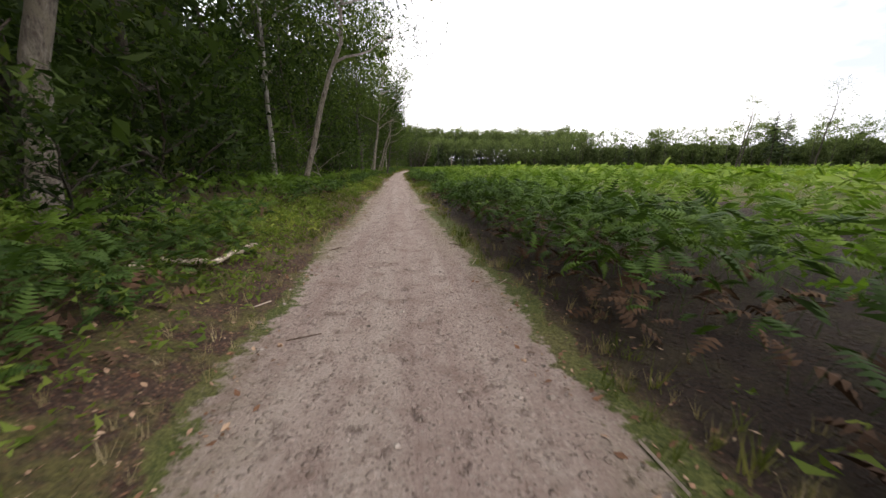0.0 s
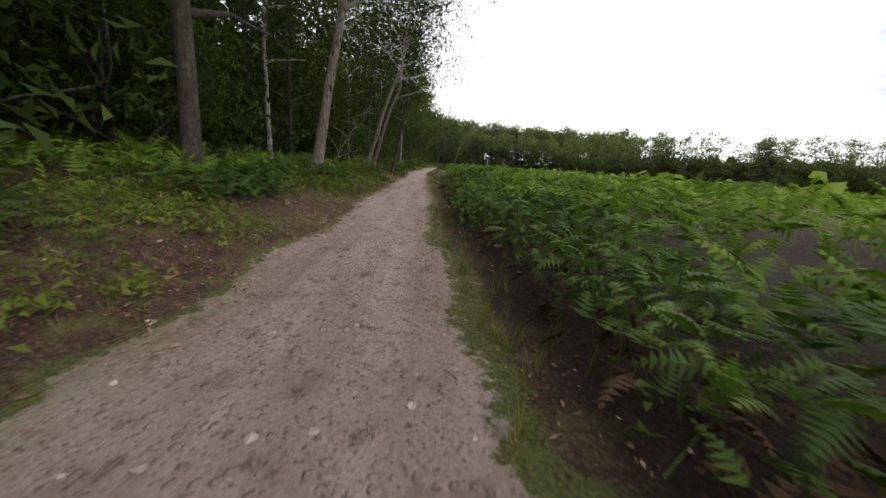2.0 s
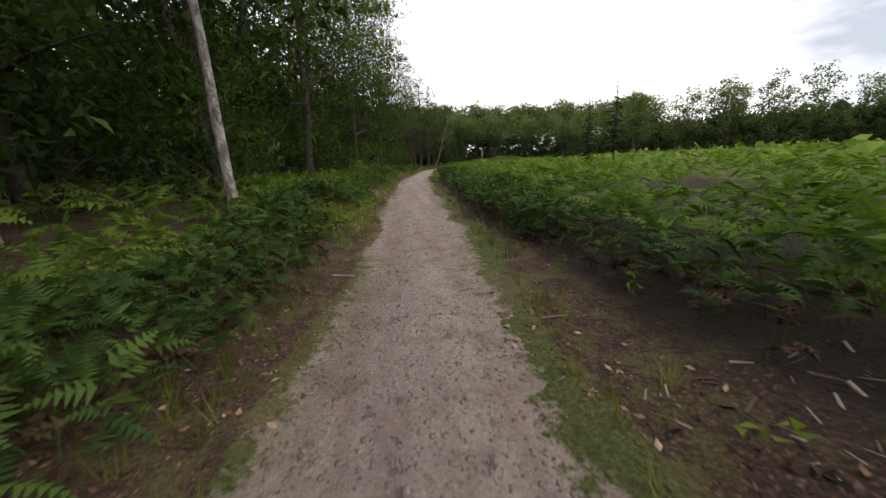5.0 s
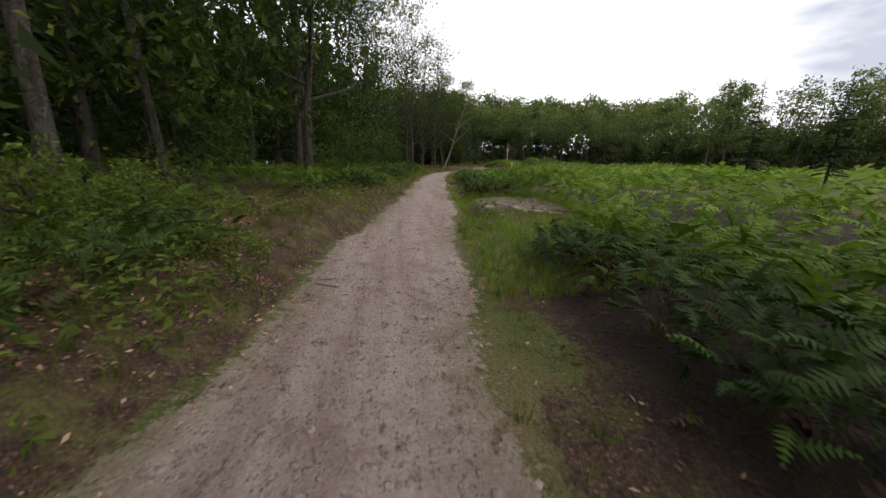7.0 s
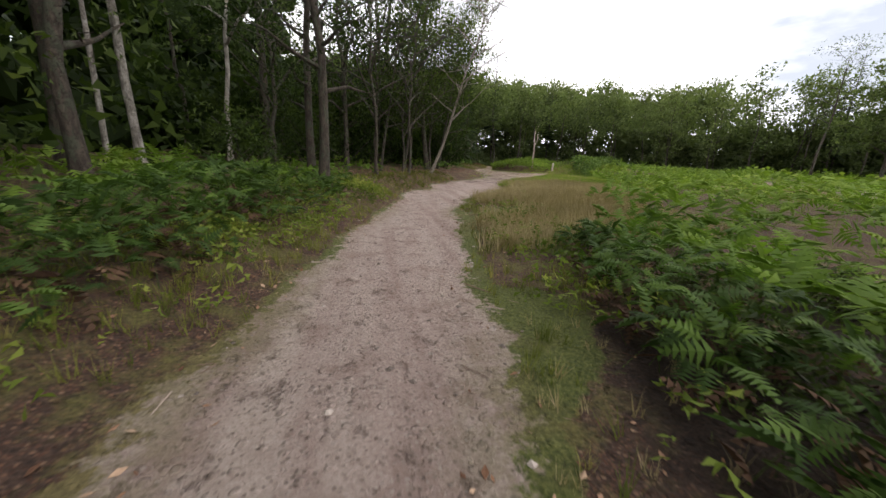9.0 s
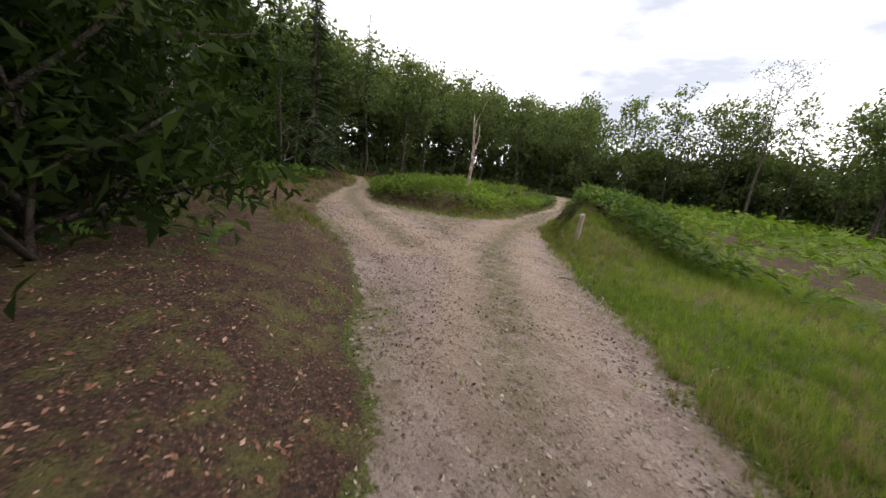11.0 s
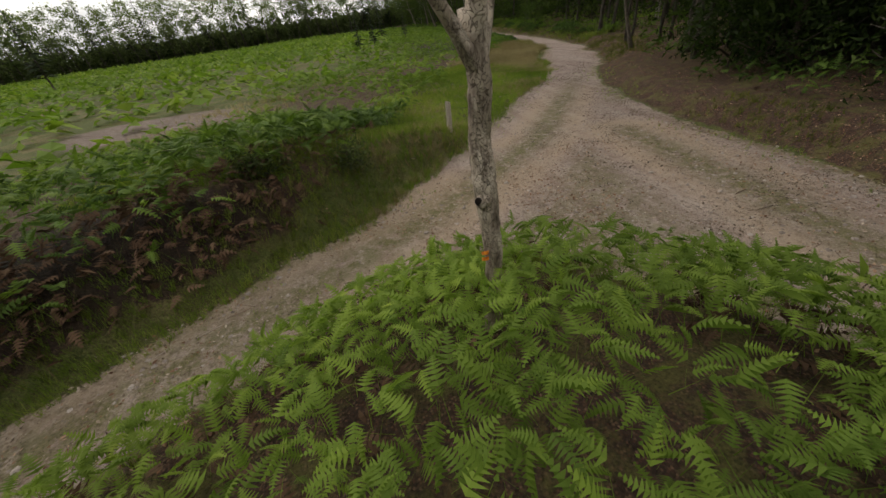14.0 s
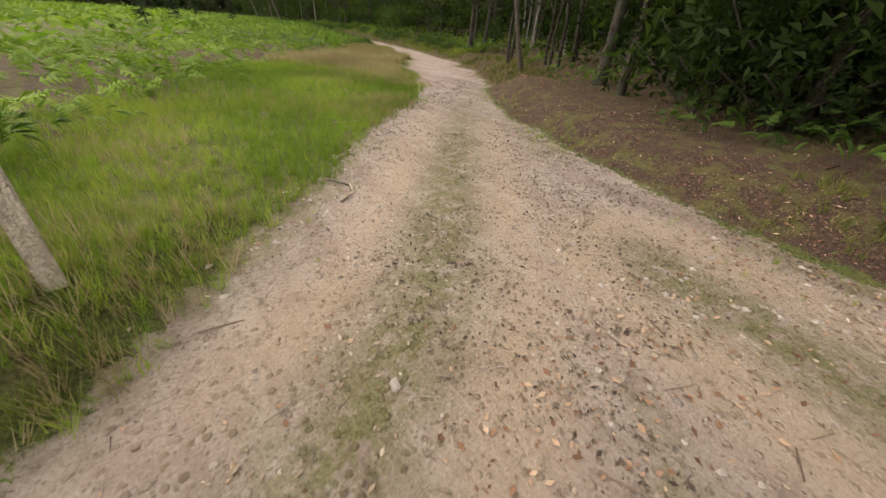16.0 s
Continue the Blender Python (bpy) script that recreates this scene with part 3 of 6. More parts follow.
def frond(pairs, length, arch, width, stalk, seed):
    """A fern frond along +y: a stalk and an arched rib with narrow pointed pinnae on both sides."""
    r = np.random.default_rng(seed)
    bend = r.uniform(-0.18, 0.18)

    def at(s):
        return np.array([bend * s * s * length, stalk * 0.22 + s * length * (1 - 0.10 * s), stalk + arch * length * (0.55 * s - 0.75 * s * s)])

    v = [np.array([-0.010, -0.12, -1]), np.array([0.010, -0.12, -1]), at(0.0), at(1.0), at(0.5) + (0.007, 0, 0)]
    t = [(0, 1, 2), (2, 4, 3)]
    for k in range(pairs):
        s = (k + 0.35) / pairs
        half = width * (1.04 - s) ** 0.85 * min(1.0, 0.72 + 1.6 * s) * r.uniform(0.9, 1.08)
        step = 0.46 / pairs
        a, b = at(s - step), at(min(1, s + step))
        for sign in (-1, 1):
            tip = (a + b) / 2 + np.array([sign * half, 0.30 * half + 0.012 * r.normal(), -0.18 * half + 0.045 * half * r.normal()])
            k0 = len(v)
            v += [a, b, tip]
            t += [(k0, k0 + 1, k0 + 2)]
    return np.array(v), np.array(t)


FROND_NEAR = [frond(7, 0.78, 0.5, 0.29, 0.0, 1), frond(7, 0.70, 0.25, 0.30, 0.0, 2), frond(7, 0.85, 0.7, 0.28, 0.0, 3), frond(7, 0.74, 1.0, 0.27, 0.0, 8)]
FROND_ISLAND = [frond(9, 0.78, 0.5, 0.27, 0.0, 21), frond(9, 0.72, 0.3, 0.26, 0.0, 22), frond(9, 0.80, 0.9, 0.26, 0.0, 23)]
FROND_MID = [frond(6, 0.80, 0.55, 0.31, 0.0, 4), frond(5, 0.75, 0.30, 0.31, 0.0, 5), frond(5, 0.78, 0.85, 0.29, 0.0, 9)]
FROND_FAR = [frond(2, 0.90, 0.5, 0.44, 0.0, 6), frond(2, 0.85, 0.25, 0.44, 0.0, 7)]


def sprig(leaves, leaf, spread, seed, wide=0.62):
    """A twig end with a few pointed leaves."""
    r = np.random.default_rng(seed)
    v, t = [], []
    for k in range(leaves):
        c = r.normal(0, spread, 3)
        a, b = r.normal(size=3), r.normal(size=3)
        a /= np.linalg.norm(a)
        b -= a * (a @ b)
        b /= np.linalg.norm(b)
        w = leaf * r.uniform(0.7, 1.25)
        k0 = len(v)
        v += [c - a * w, c + b * w * wide - a * w * 0.1, c + a * w]
        t += [(k0, k0 + 1, k0 + 2)]
    return np.array(v), np.array(t)


def crown(centres, spread, count, templates, size, flat=0.8, seed=0):
    """Sprigs in uneven clumps round the given centres."""
    r = np.random.default_rng(seed)
    c = np.asarray(centres)[r.integers(0, len(centres), count)]
    p = c + np.clip(r.normal(0, 1, (count, 3)), -1.6, 1.6) * np.array([spread, spread, spread * flat])
    rot = turns(*(r.uniform(0, 6.28, count) for _ in range(3)))
    # tint climbs with height, putting a lit crown top into the leaf colour
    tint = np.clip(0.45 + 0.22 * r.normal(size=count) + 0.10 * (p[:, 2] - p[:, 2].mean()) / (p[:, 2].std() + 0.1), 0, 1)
    return scatter(templates, p, rot, size * r.uniform(0.7, 1.3, count), tint)


def clumps(centres, count, size, seed):
    """Uneven lumps of close leaves in the heart of a crown."""
    r = np.random.default_rng(seed)
    g = (1 + 5 ** 0.5) / 2
    ico = np.array([(-1, g, 0), (1, g, 0), (-1, -g, 0), (1, -g, 0), (0, -1, g), (0, 1, g), (0, -1, -g), (0, 1, -g), (g, 0, -1), (g, 0, 1), (-g, 0, -1), (-g, 0, 1)]) / 1.9
    face = np.array([(0, 11, 5), (0, 5, 1), (0, 1, 7), (0, 7, 10), (0, 10, 11), (1, 5, 9), (5, 11, 4), (11, 10, 2), (10, 7, 6), (7, 1, 8),
                     (3, 9, 4), (3, 4, 2), (3, 2, 6), (3, 6, 8), (3, 8, 9), (4, 9, 5), (2, 4, 11), (6, 2, 10), (8, 6, 7), (9, 8, 1)])
    out = []
    for c in np.asarray(centres)[r.integers(0, len(centres), count)]:
        out.append((ico * r.uniform(0.45, 1.3, (12, 1)) * size * r.uniform(0.6, 1.2) * (1, 1, 0.7) + c + r.normal(0, size * 0.5, 3), face))
    return out


def limb_paths(height, first, count, reach, rise, seed, wobble=0.25, lean=0.0, knots=6):
    """A trunk's line and the lines of its limbs, with radii as shares of the trunk's."""
    r = np.random.default_rng(seed)
    n = 12
    s = np.linspace(0, 1, n)
    drift = np.cumsum(r.normal(0, wobble / n ** 0.5, (n, 2)), 0) * s[:, None] ** 0.5
    ang = 0.0
    trunk = np.stack([drift[:, 0] + lean * s * math.cos(ang), drift[:, 1] + lean * s * math.sin(ang), s * height - 0.25], 1)
    limbs = []
    for k in range(count):
        q = first + (1 - first) * (k + r.uniform(0.2, 0.8)) / count
        base = np.array([np.interp(q, s, trunk[:, c]) for c in range(3)])
        a, L = k * 2.4 + r.uniform(-0.5, 0.5), reach * r.uniform(0.6, 1.15) * (1.15 - 0.65 * q)
        u = np.linspace(0, 1, knots)[:, None]
        way = np.array([math.cos(a), math.sin(a), rise * r.uniform(0.5, 1.4)])
        kink = np.cumsum(r.normal(0, 0.10 * L, (knots, 3)), 0) * u
        limbs.append((q, base + u * way * L + kink * 0.6))
    return s, trunk, limbs


def tree_meshes(name, height, radius, first, limbs, reach, rise, sprigs, leaf, bark, leafmat, seed, leaves=5, spread=0.75, sides=9, wobble=0.35, lean=0.0, twigs=2, lumps=0, lump=0.8, knots=6, wide=0.62):
    s, trunk, ls = limb_paths(height, first, limbs, reach, rise, seed, wobble, lean, knots)
    r = np.random.default_rng(seed + 50)
    taper = radius * ((1 - s) ** 0.8 * 0.92 + 0.05) * (1 + 0.45 * np.exp(-s * height / 0.35))
    pieces, ends = [tube(trunk, taper, sides, 0.05, seed)], []
    for q, p in ls:
        r0 = radius * (1 - q) ** 0.8 * 0.5 + 0.02
        pieces.append(tube(p, np.linspace(r0, 0.012, len(p)), 5 if knots > 4 else 3))
        ends += [p[knots // 2], p[-2], p[-1], p[-1]]
        for _ in range(twigs):
            b = p[r.integers(2, knots - 1)]
            w = r.normal(size=3) * (1, 1, 0.6) * 0.45 * reach * 0.5 + (0, 0, 0.2)
            pieces.append(tube([b, b + w * 0.5 + r.normal(0, 0.06, 3), b + w], [0.022, 0.014, 0.006], 4))
            ends.append(b + w)
    wood = mesh_of(name + "_trunk", *join(pieces), bark, True)
    if not sprigs:
        return wood, None
    tm = [sprig(leaves, leaf, spread * 0.32, seed + k, wide) for k in range(3)]
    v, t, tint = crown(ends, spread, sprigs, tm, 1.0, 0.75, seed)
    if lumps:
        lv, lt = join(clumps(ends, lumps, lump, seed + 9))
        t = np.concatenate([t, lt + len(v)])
        # lumps darken downwards: their shaded undersides are in the tint
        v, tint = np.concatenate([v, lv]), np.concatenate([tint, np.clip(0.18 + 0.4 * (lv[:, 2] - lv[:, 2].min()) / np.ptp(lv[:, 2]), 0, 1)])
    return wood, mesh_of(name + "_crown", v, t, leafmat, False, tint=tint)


def tree(name, meshes, x, y, turn, size, label, category="tree", group="", z=None, sz=None):
    e = new(name)
    e.empty_display_size = 0.3
    part("trunk", meshes[0], e)
    if meshes[1]:
        part("crown", meshes[1], e)
    e.location = (x, y, float(ground_z(x, y)) - 0.05 if z is None else z)
    e.rotation_euler = (0, 0, turn)
    e.scale = (size, size, sz or size)
    return tagged(e, label, category, group)

# ---------------------------------------------------------------- forest along the track
EDGE_OAKS = [tree_meshes("edge_oak", 15 + k, 0.125 + 0.025 * k, 0.17, 17, 3.1, 0.45, 1400, 0.072, M_BARK, M_OAKLEAF, 100 + k, 5, 0.62, 9, 0.5, 0.8, 1) for k in range(4)]
BIRCHES = [tree_meshes("birch", 12 + k, 0.085 + 0.015 * k, 0.30, 13, 2.2, 0.7, 640, 0.08, M_BIRCH, M_OAKLEAF, 120 + k, 5, 0.6, 8, 0.7, 1.0) for k in range(3)]
INNER = [tree_meshes("inner_tree", 15 + 1.5 * k, 0.15 + 0.03 * k, 0.14, 10, 3.4, 0.3, 270, 0.15, M_BARK, M_OAKLEAF, 140 + k, 5, 0.9, 6, 0.6, 0.7, 0, 0, 0.7, 4, 0.95) for k in range(4)]
OPEN = [tree_meshes("open_tree", 11 + 1.2 * k, 0.10 + 0.02 * k, 0.16, 15, 2.6, 0.9, 330, 0.085, M_BARK, M_HAZYLEAF, 150 + k, 5, 0.6, 8, 0.7, 1.0, 2) for k in range(3)]
OAK_LABEL = "broadleaf tree with furrowed grey-brown bark at the forest edge"
BIRCH_LABEL = "slender pale-barked birch at the forest edge"
INNER_LABEL = "tall dark broadleaf tree inside the forest"


def walk_chain(line):
    """Points every half metre along a line, with the direction there."""
    out = []
    for (ax, ay, ah), (bx, by, bh) in zip(line, line[1:]):
        L = math.hypot(bx - ax, by - ay)
        for k in range(int(L / 0.5)):
            t = k * 0.5 / L
            out.append((ax + t * (bx - ax), ay + t * (by - ay), ah + t * (bh - ah), (bx - ax) / L, (by - ay) / L))
    return out


STEPS = walk_chain(CHAIN)


def beside(k, off):
    """A place off metres to the left of the track's edge, at step k of the chain."""
    x, y, h, dx, dy = STEPS[k]
    return x - dy * (h + off), y + dx * (h + off)


# trees that stand out: x, y, kind, size, turn
# the first four are added: their dark crowns shade the junction bushes
STANDING = [(13.2, 153.0, "dark", 0.8, 0.3), (14.0, 157.2, "dark", 0.85, 0.2), (10.4, 150.2, "dark", 0.8, 0.5), (8.0, 147.0, "dark", 0.75, 0.6), (-6.2, 6.4, "pale", 1.0, 0.2), (-4.6, 15.8, "slim", 1.0, 0.1), (-4.4, 37.3, "oak", 0.95, 1.1), (-3.75, 42.2, "big", 1.0, 0.3),
            (-6.6, 45.8, "birch", 0.9, 0.5), (-3.9, 51.5, "slim", 0.95, 0.0), (-3.6, 52.1, "slim", 0.8, 6.0), (-2.9, 57.4, "dark", 1.0, 0.0), (-6.0, 66.0, "oak", 1.1, 0.9), (-5.6, 69.5, "oak", 1.0, 2.9),
            (-4.0, 80.5, "birch", 0.9, 2.2), (-5.5, 93.0, "oak", 1.0, 1.7), (-4.2, 106.0, "oak", 1.2, 0.6),
            (-2.5, 114.8, "oak", 1.0, 0.2), (-4.6, 121.5, "oak", 1.1, 5.2), (-4.0, 137.0, "birch", 1.0, 0.4),
            (-2.4, 139.5, "birch", 1.1, 0.3), (-0.2, 143.0, "birch", 1.2, 5.5), (2.7, 138.8, "oak", 0.85, 0.6), (2.3, 139.6, "oak", 0.7, 2.4), (6.0, 146.5, "oak", 1.0, 3.9),
            (15.0, 160.9, "birch", 0.6, 1.9), (13.6, 157.6, "oak", 0.8, 0.7), (12.2, 151.5, "oak", 0.9, 4.1)]
STYLE = {"pale": (tree_meshes("pale_oak", 16, 0.20, 0.30, 14, 4.5, 0.5, 1300, 0.10, M_PALEBARK, M_OAKLEAF, 160, 5, 0.9, 12, 0.6, 4.0), "stout tree with pale mottled grey bark beside the track", "tree"),
         "big": (tree_meshes("big_oak", 17, 0.16, 0.28, 15, 4.5, 0.5, 1300, 0.10, M_PALEBARK, M_OAKLEAF, 163, 5, 0.9, 14, 0.4, 2.6), "thick oak trunk with cracked grey bark beside the track", "tree"),
         "dark": (tree_meshes("dark_oak", 15, 0.12, 0.22, 17, 2.4, 0.4, 2300, 0.09, M_BARK, M_SKYLITLEAF, 169, 5, 0.7, 10, 0.5, 2.0), "dark leaning oak with a heavy leafy crown over the verge", "tree"),
         "slim": (tree_meshes("slim_tree", 14, 0.125, 0.38, 12, 3.0, 0.6, 850, 0.10, M_PALEBARK, M_OAKLEAF, 166, 5, 0.8, 9, 0.6, 4.0), "slim leaning tree with smooth pale grey bark", "tree")}
for k, (x, y, kind, size, turn) in enumerate(STANDING):
    if kind in STYLE:
        meshes, label, cat = STYLE[kind]
        tree("oak_tree" if kind != "slim" else "slim_tree", meshes, x, y, turn, size, label, cat, "trees along the forest edge")
    elif kind == "birch":
        tree("birch_tree", BIRCHES[k % 3], x, y, turn, size, BIRCH_LABEL, "tree", "trees along the forest edge")
    else:
        tree("oak_tree", EDGE_OAKS[k % 4], x, y, turn, size, OAK_LABEL, "tree", "trees along the forest edge")

r3 = np.random.default_rng(31)
for k in range(20, len(STEPS) - 4, 12):
    x, y = beside(k, r3.uniform(4.2, 6.0))
    if min(math.hypot(x - s[0], (y - s[1] + 1.5) * 0.6) for s in STANDING) < 2.4 or y < -14:
        continue
    if y >= 160:
        tree("forest_tree", INNER[k % 4], x, y, r3.uniform(0, 6), r3.uniform(0.36, 0.46), INNER_LABEL, "tree", "trees inside the forest")
    elif 134 < y and x > -1:
        tree("open_tree", OPEN[k % 3], x, y, r3.uniform(0, 6), r3.uniform(0.75, 1.05), "thin tree with an open crown at the forest edge", "tree", "trees along the forest edge")
    elif r3.random() < 0.12:
        tree("birch_tree", BIRCHES[k % 3], x, y, r3.uniform(0, 6), r3.uniform(0.8, 1.1), BIRCH_LABEL, "tree", "trees along the forest edge")
    else:
        tree("oak_tree", EDGE_OAKS[k % 4], x, y, r3.uniform(0, 6), r3.uniform(0.75, 1.05), OAK_LABEL, "tree", "trees along the forest edge")
for row, step in ((6.8, 9), (11, 10), (17, 13)):
    for k in range(16, len(STEPS) - 2, step):
        x, y = beside(k, row + r3.uniform(-1.6, 1.6))
        d, e = plan(np.array([x]), np.array([y]))
        if y < -14 or d[0] < 4 or e[0] > 0:
            continue
        if 134 < y < 162 and x > -2 and r3.random() < 0.7:
            tree("open_tree", OPEN[r3.integers(3)], x, y, r3.uniform(0, 6), r3.uniform(0.8, 1.05), "thin tree with an open crown at the forest edge", "tree", "trees along the forest edge")
            continue
        tree("forest_tree", INNER[r3.integers(4)], x, y, r3.uniform(0, 6), r3.uniform(0.85, 1.15) * (0.45 if y > 158 else 1.0), INNER_LABEL, "tree", "trees inside the forest")

# a darker stand north-west of the junction
SPRAY = [frond(7, 1.0, 0.30, 0.30, 0.0, 31), frond(7, 1.0, 0.55, 0.26, 0.0, 32)]
SPRAY = [(np.where(v[:, 2:] < -0.9, 0.0, v), t) for v, t in SPRAY]


def conifer_meshes(name, height, seed, low=0.2):
    """A straight stem with whorls of drooping needle sprays."""
    r = np.random.default_rng(seed)
    wood = tube([(0, 0, -0.2), (0, 0, height * 0.5), (0, 0, height)], [0.2, 0.12, 0.02], 7)
    n = 150
    h = np.sort(height * (low + (0.985 - low) * (np.arange(n) + r.uniform(-1.5, 1.5, n)) / n))
    reach = (0.22 * (height - h) + 0.35) * r.uniform(0.6, 1.15, n)
    rot = turns(r.uniform(0, 6.28, n), r.normal(-0.12, 0.16, n), r.normal(0, 0.2, n))
    v, t, tint = scatter(SPRAY, np.stack([0 * h, 0 * h, h], 1), rot, np.stack([reach * 0.9, reach, reach * 0.8], 1), r.random(n))
    return mesh_of(name + "_trunk", *wood, M_BARK, True), mesh_of(name + "_crown", v, t, M_NEEDLE, False, tint=tint)


CONIFERS = [conifer_meshes("conifer", 17 + 2 * k, 230 + k) for k in range(2)]
SPRUCES = [conifer_meshes("spruce", 11 + 2 * k, 236 + k, 0.08) for k in range(2)]
for k in range(len(STEPS) - 84, len(STEPS) - 2, 5):
    for row in (2.6, 6.0, 10.0, 15.0):
        x, y = beside(k, row + r3.uniform(-1.0, 1.4))
        d, e = plan(np.array([x]), np.array([y]))
        if d[0] < 2.2 or e[0] > 0 or y < 163:
            continue
        if r3.random() < 0.5:
            tree("spruce_tree", SPRUCES[r3.integers(2)], x, y, r3.uniform(0, 6), r3.uniform(0.75, 1.15), "dark spruce in the stand beside the forking track", "tree", "trees inside the forest")
        else:
            tree("forest_tree", INNER[r3.integers(4)], x, y, r3.uniform(0, 6), r3.uniform(0.38, 0.5), INNER_LABEL, "tree", "trees inside the forest")

# boughs of the edge trees: flat sprays of leaves in layers, reaching out over the verge higher up
n = 2700
kk = r3.integers(14, len(STEPS) - 40, n)
bz = r3.uniform(0, 1, n) ** 0.62 * 14.5 + 0.9
near = np.interp(bz, [0.9, 2.5, 5, 8, 11, 14], [2.6, 2.0, 1.4, 0.3, -0.2, 0.3])
off = near + r3.uniform(0, 1, n) ** 1.4 * 5.5
bx, by = np.array([beside(k, o) for k, o in zip(kk, off)]).T
keep = (lattice(bx, by, 4.0, 71) + 0.25 * lattice(bx, bz * 2, 2.5, 72) > 0.42) & ((plan(bx, by)[0] > np.where(by > 140, 3.4, 2.0)) | (bz > 6)) & ((by < 133) | (bx < 0) | (bz < 4.5) | (by > 147) & (by < 158) & (bz < 10))
keep &= np.array([min(math.hypot(x - q[0], (y - q[1] + 1.6) * 0.45) for q in STANDING) for x, y in zip(bx, by)]) > np.where(bz < 6, 1.5, 0.0)
bx, by, bz = bx[keep], by[keep], bz[keep]
m = 24
px, py = np.repeat(bx, m) + r3.normal(0, 0.62, len(bx) * m), np.repeat(by, m) + r3.normal(0, 0.62, len(bx) * m)
pz = np.repeat(bz, m) + r3.normal(0, 0.16, len(bx) * m) - 0.22 * np.hypot(px - np.repeat(bx, m), py - np.repeat(by, m))
# higher boughs get a lighter tint, standing for more sky light
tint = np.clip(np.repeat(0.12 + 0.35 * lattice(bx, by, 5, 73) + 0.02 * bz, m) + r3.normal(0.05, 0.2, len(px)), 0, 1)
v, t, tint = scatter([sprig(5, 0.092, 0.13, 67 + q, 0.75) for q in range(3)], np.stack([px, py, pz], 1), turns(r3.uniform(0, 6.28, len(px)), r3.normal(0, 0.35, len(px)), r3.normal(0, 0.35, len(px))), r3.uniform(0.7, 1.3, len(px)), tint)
tagged(new("edge_foliage", mesh_of("edge_foliage", v, t, M_SKYLITLEAF, False, tint=tint)), "layered leafy boughs along the forest edge", "foliage", kind="stuff")

# leafy bushes under the edge trees
BUSHES = [tree_meshes("bush", 1.9 + 0.6 * k, 0.03, 0.08, 12, 1.15, 0.7, 300, 0.088, M_BARK, M_OAKLEAF if k < 2 else M_UNDERLEAF, 180 + k, 5, 0.36, 5, 0.15, 0.1, 0, 0, 0.22, 4) for k in range(4)]
for k in range(20, len(STEPS) - 30, 5):
    lush = 60 < STEPS[k][1] < 76 or 114 < STEPS[k][1] < 126
    x, y = beside(k, r3.uniform(1.9, 3.6) if lush else r3.uniform(2.6, 6.0))
    y_ok = -12 < y and not (56 < y < 60.5) and (y < 138 or plan(np.array([x]), np.array([y]))[0][0] > 3.0)
    if y_ok and r3.random() < 0.6 and min(math.hypot(x - s[0], (y - s[1] + 1.2) * 0.6) for s in STANDING) > 1.7:
        tree("bush", BUSHES[2 + r3.integers(2) if lush else r3.integers(4)], x, y, r3.uniform(0, 6), r3.uniform(0.6, 1.25), "dark leafy bush in the undergrowth of the forest edge", "bush", "bushes under the forest edge")

# bright saplings on the bank above the verge
SAPLINGS = [tree_meshes("sapling", 1.0 + 0.25 * k, 0.012, 0.15, 12, 0.7, 0.45, 330, 0.036, M_BARK, M_HERB, 190 + k, 5, 0.17, 4, 0.12, 0.1, 0, 0, 0.2, 4, 0.85) for k in range(3)]
for k, (x, y, sc) in enumerate(((-2.3, 102.6, 0.7), (-2.7, 103.9, 0.9), (-2.3, 105.1, 0.65), (-3.6, 105.2, 0.9), (-3.6, 61.0, 0.5), (-3.9, 66.6, 0.7), (-3.6, 70.8, 0.7), (-1.5, 116.4, 0.8),
                                (-2.3, 117.6, 1.0), (-1.2, 119.6, 0.8), (-3.4, 19.5, 0.8), (-3.0, 46.6, 0.7), (-3.4, 47.9, 0.6), (-2.6, 83.0, 0.8), (-2.8, 90.5, 0.9), (-2.2, 95.5, 0.8), (-4.0, 3.4, 0.7), (-0.6, 124.2, 0.7))):
    tree("sapling", SAPLINGS[k % 3], x, y, 1.3 * k, sc, "bright green broadleaf sapling on the verge bank", "sapling", "saplings along the verge")

# a dark thicket beside the junction
for k in range(30):
    x, y = beside(int(r3.integers(len(STEPS) - 80, len(STEPS) - 28)), r3.uniform(2.8, 6.6))
    if plan(np.array([x]), np.array([y]))[0][0] > 2.7:
        tree("bush", BUSHES[r3.integers(2)], x, y, r3.uniform(0, 6), r3.uniform(0.9, 1.5), "dark leafy bush in the undergrowth of the forest edge", "bush", "bushes under the forest edge")

# taller hazel-like shrubs filling the edge behind the first trunks
for k in range(18, len(STEPS) - 30, 7):
    x, y = beside(k, r3.uniform(5.0, 8.5))
    if y > -12 and min(math.hypot(x - s[0], (y - s[1] + 1.2) * 0.6) for s in STANDING) > 2.0:
        tree("tall_shrub", BUSHES[r3.integers(4)], x, y, r3.uniform(0, 6), r3.uniform(1.5, 2.3), "tall leafy shrub between the forest trunks", "shrub", "shrubs between the forest trunks", sz=r3.uniform(1.6, 2.4))

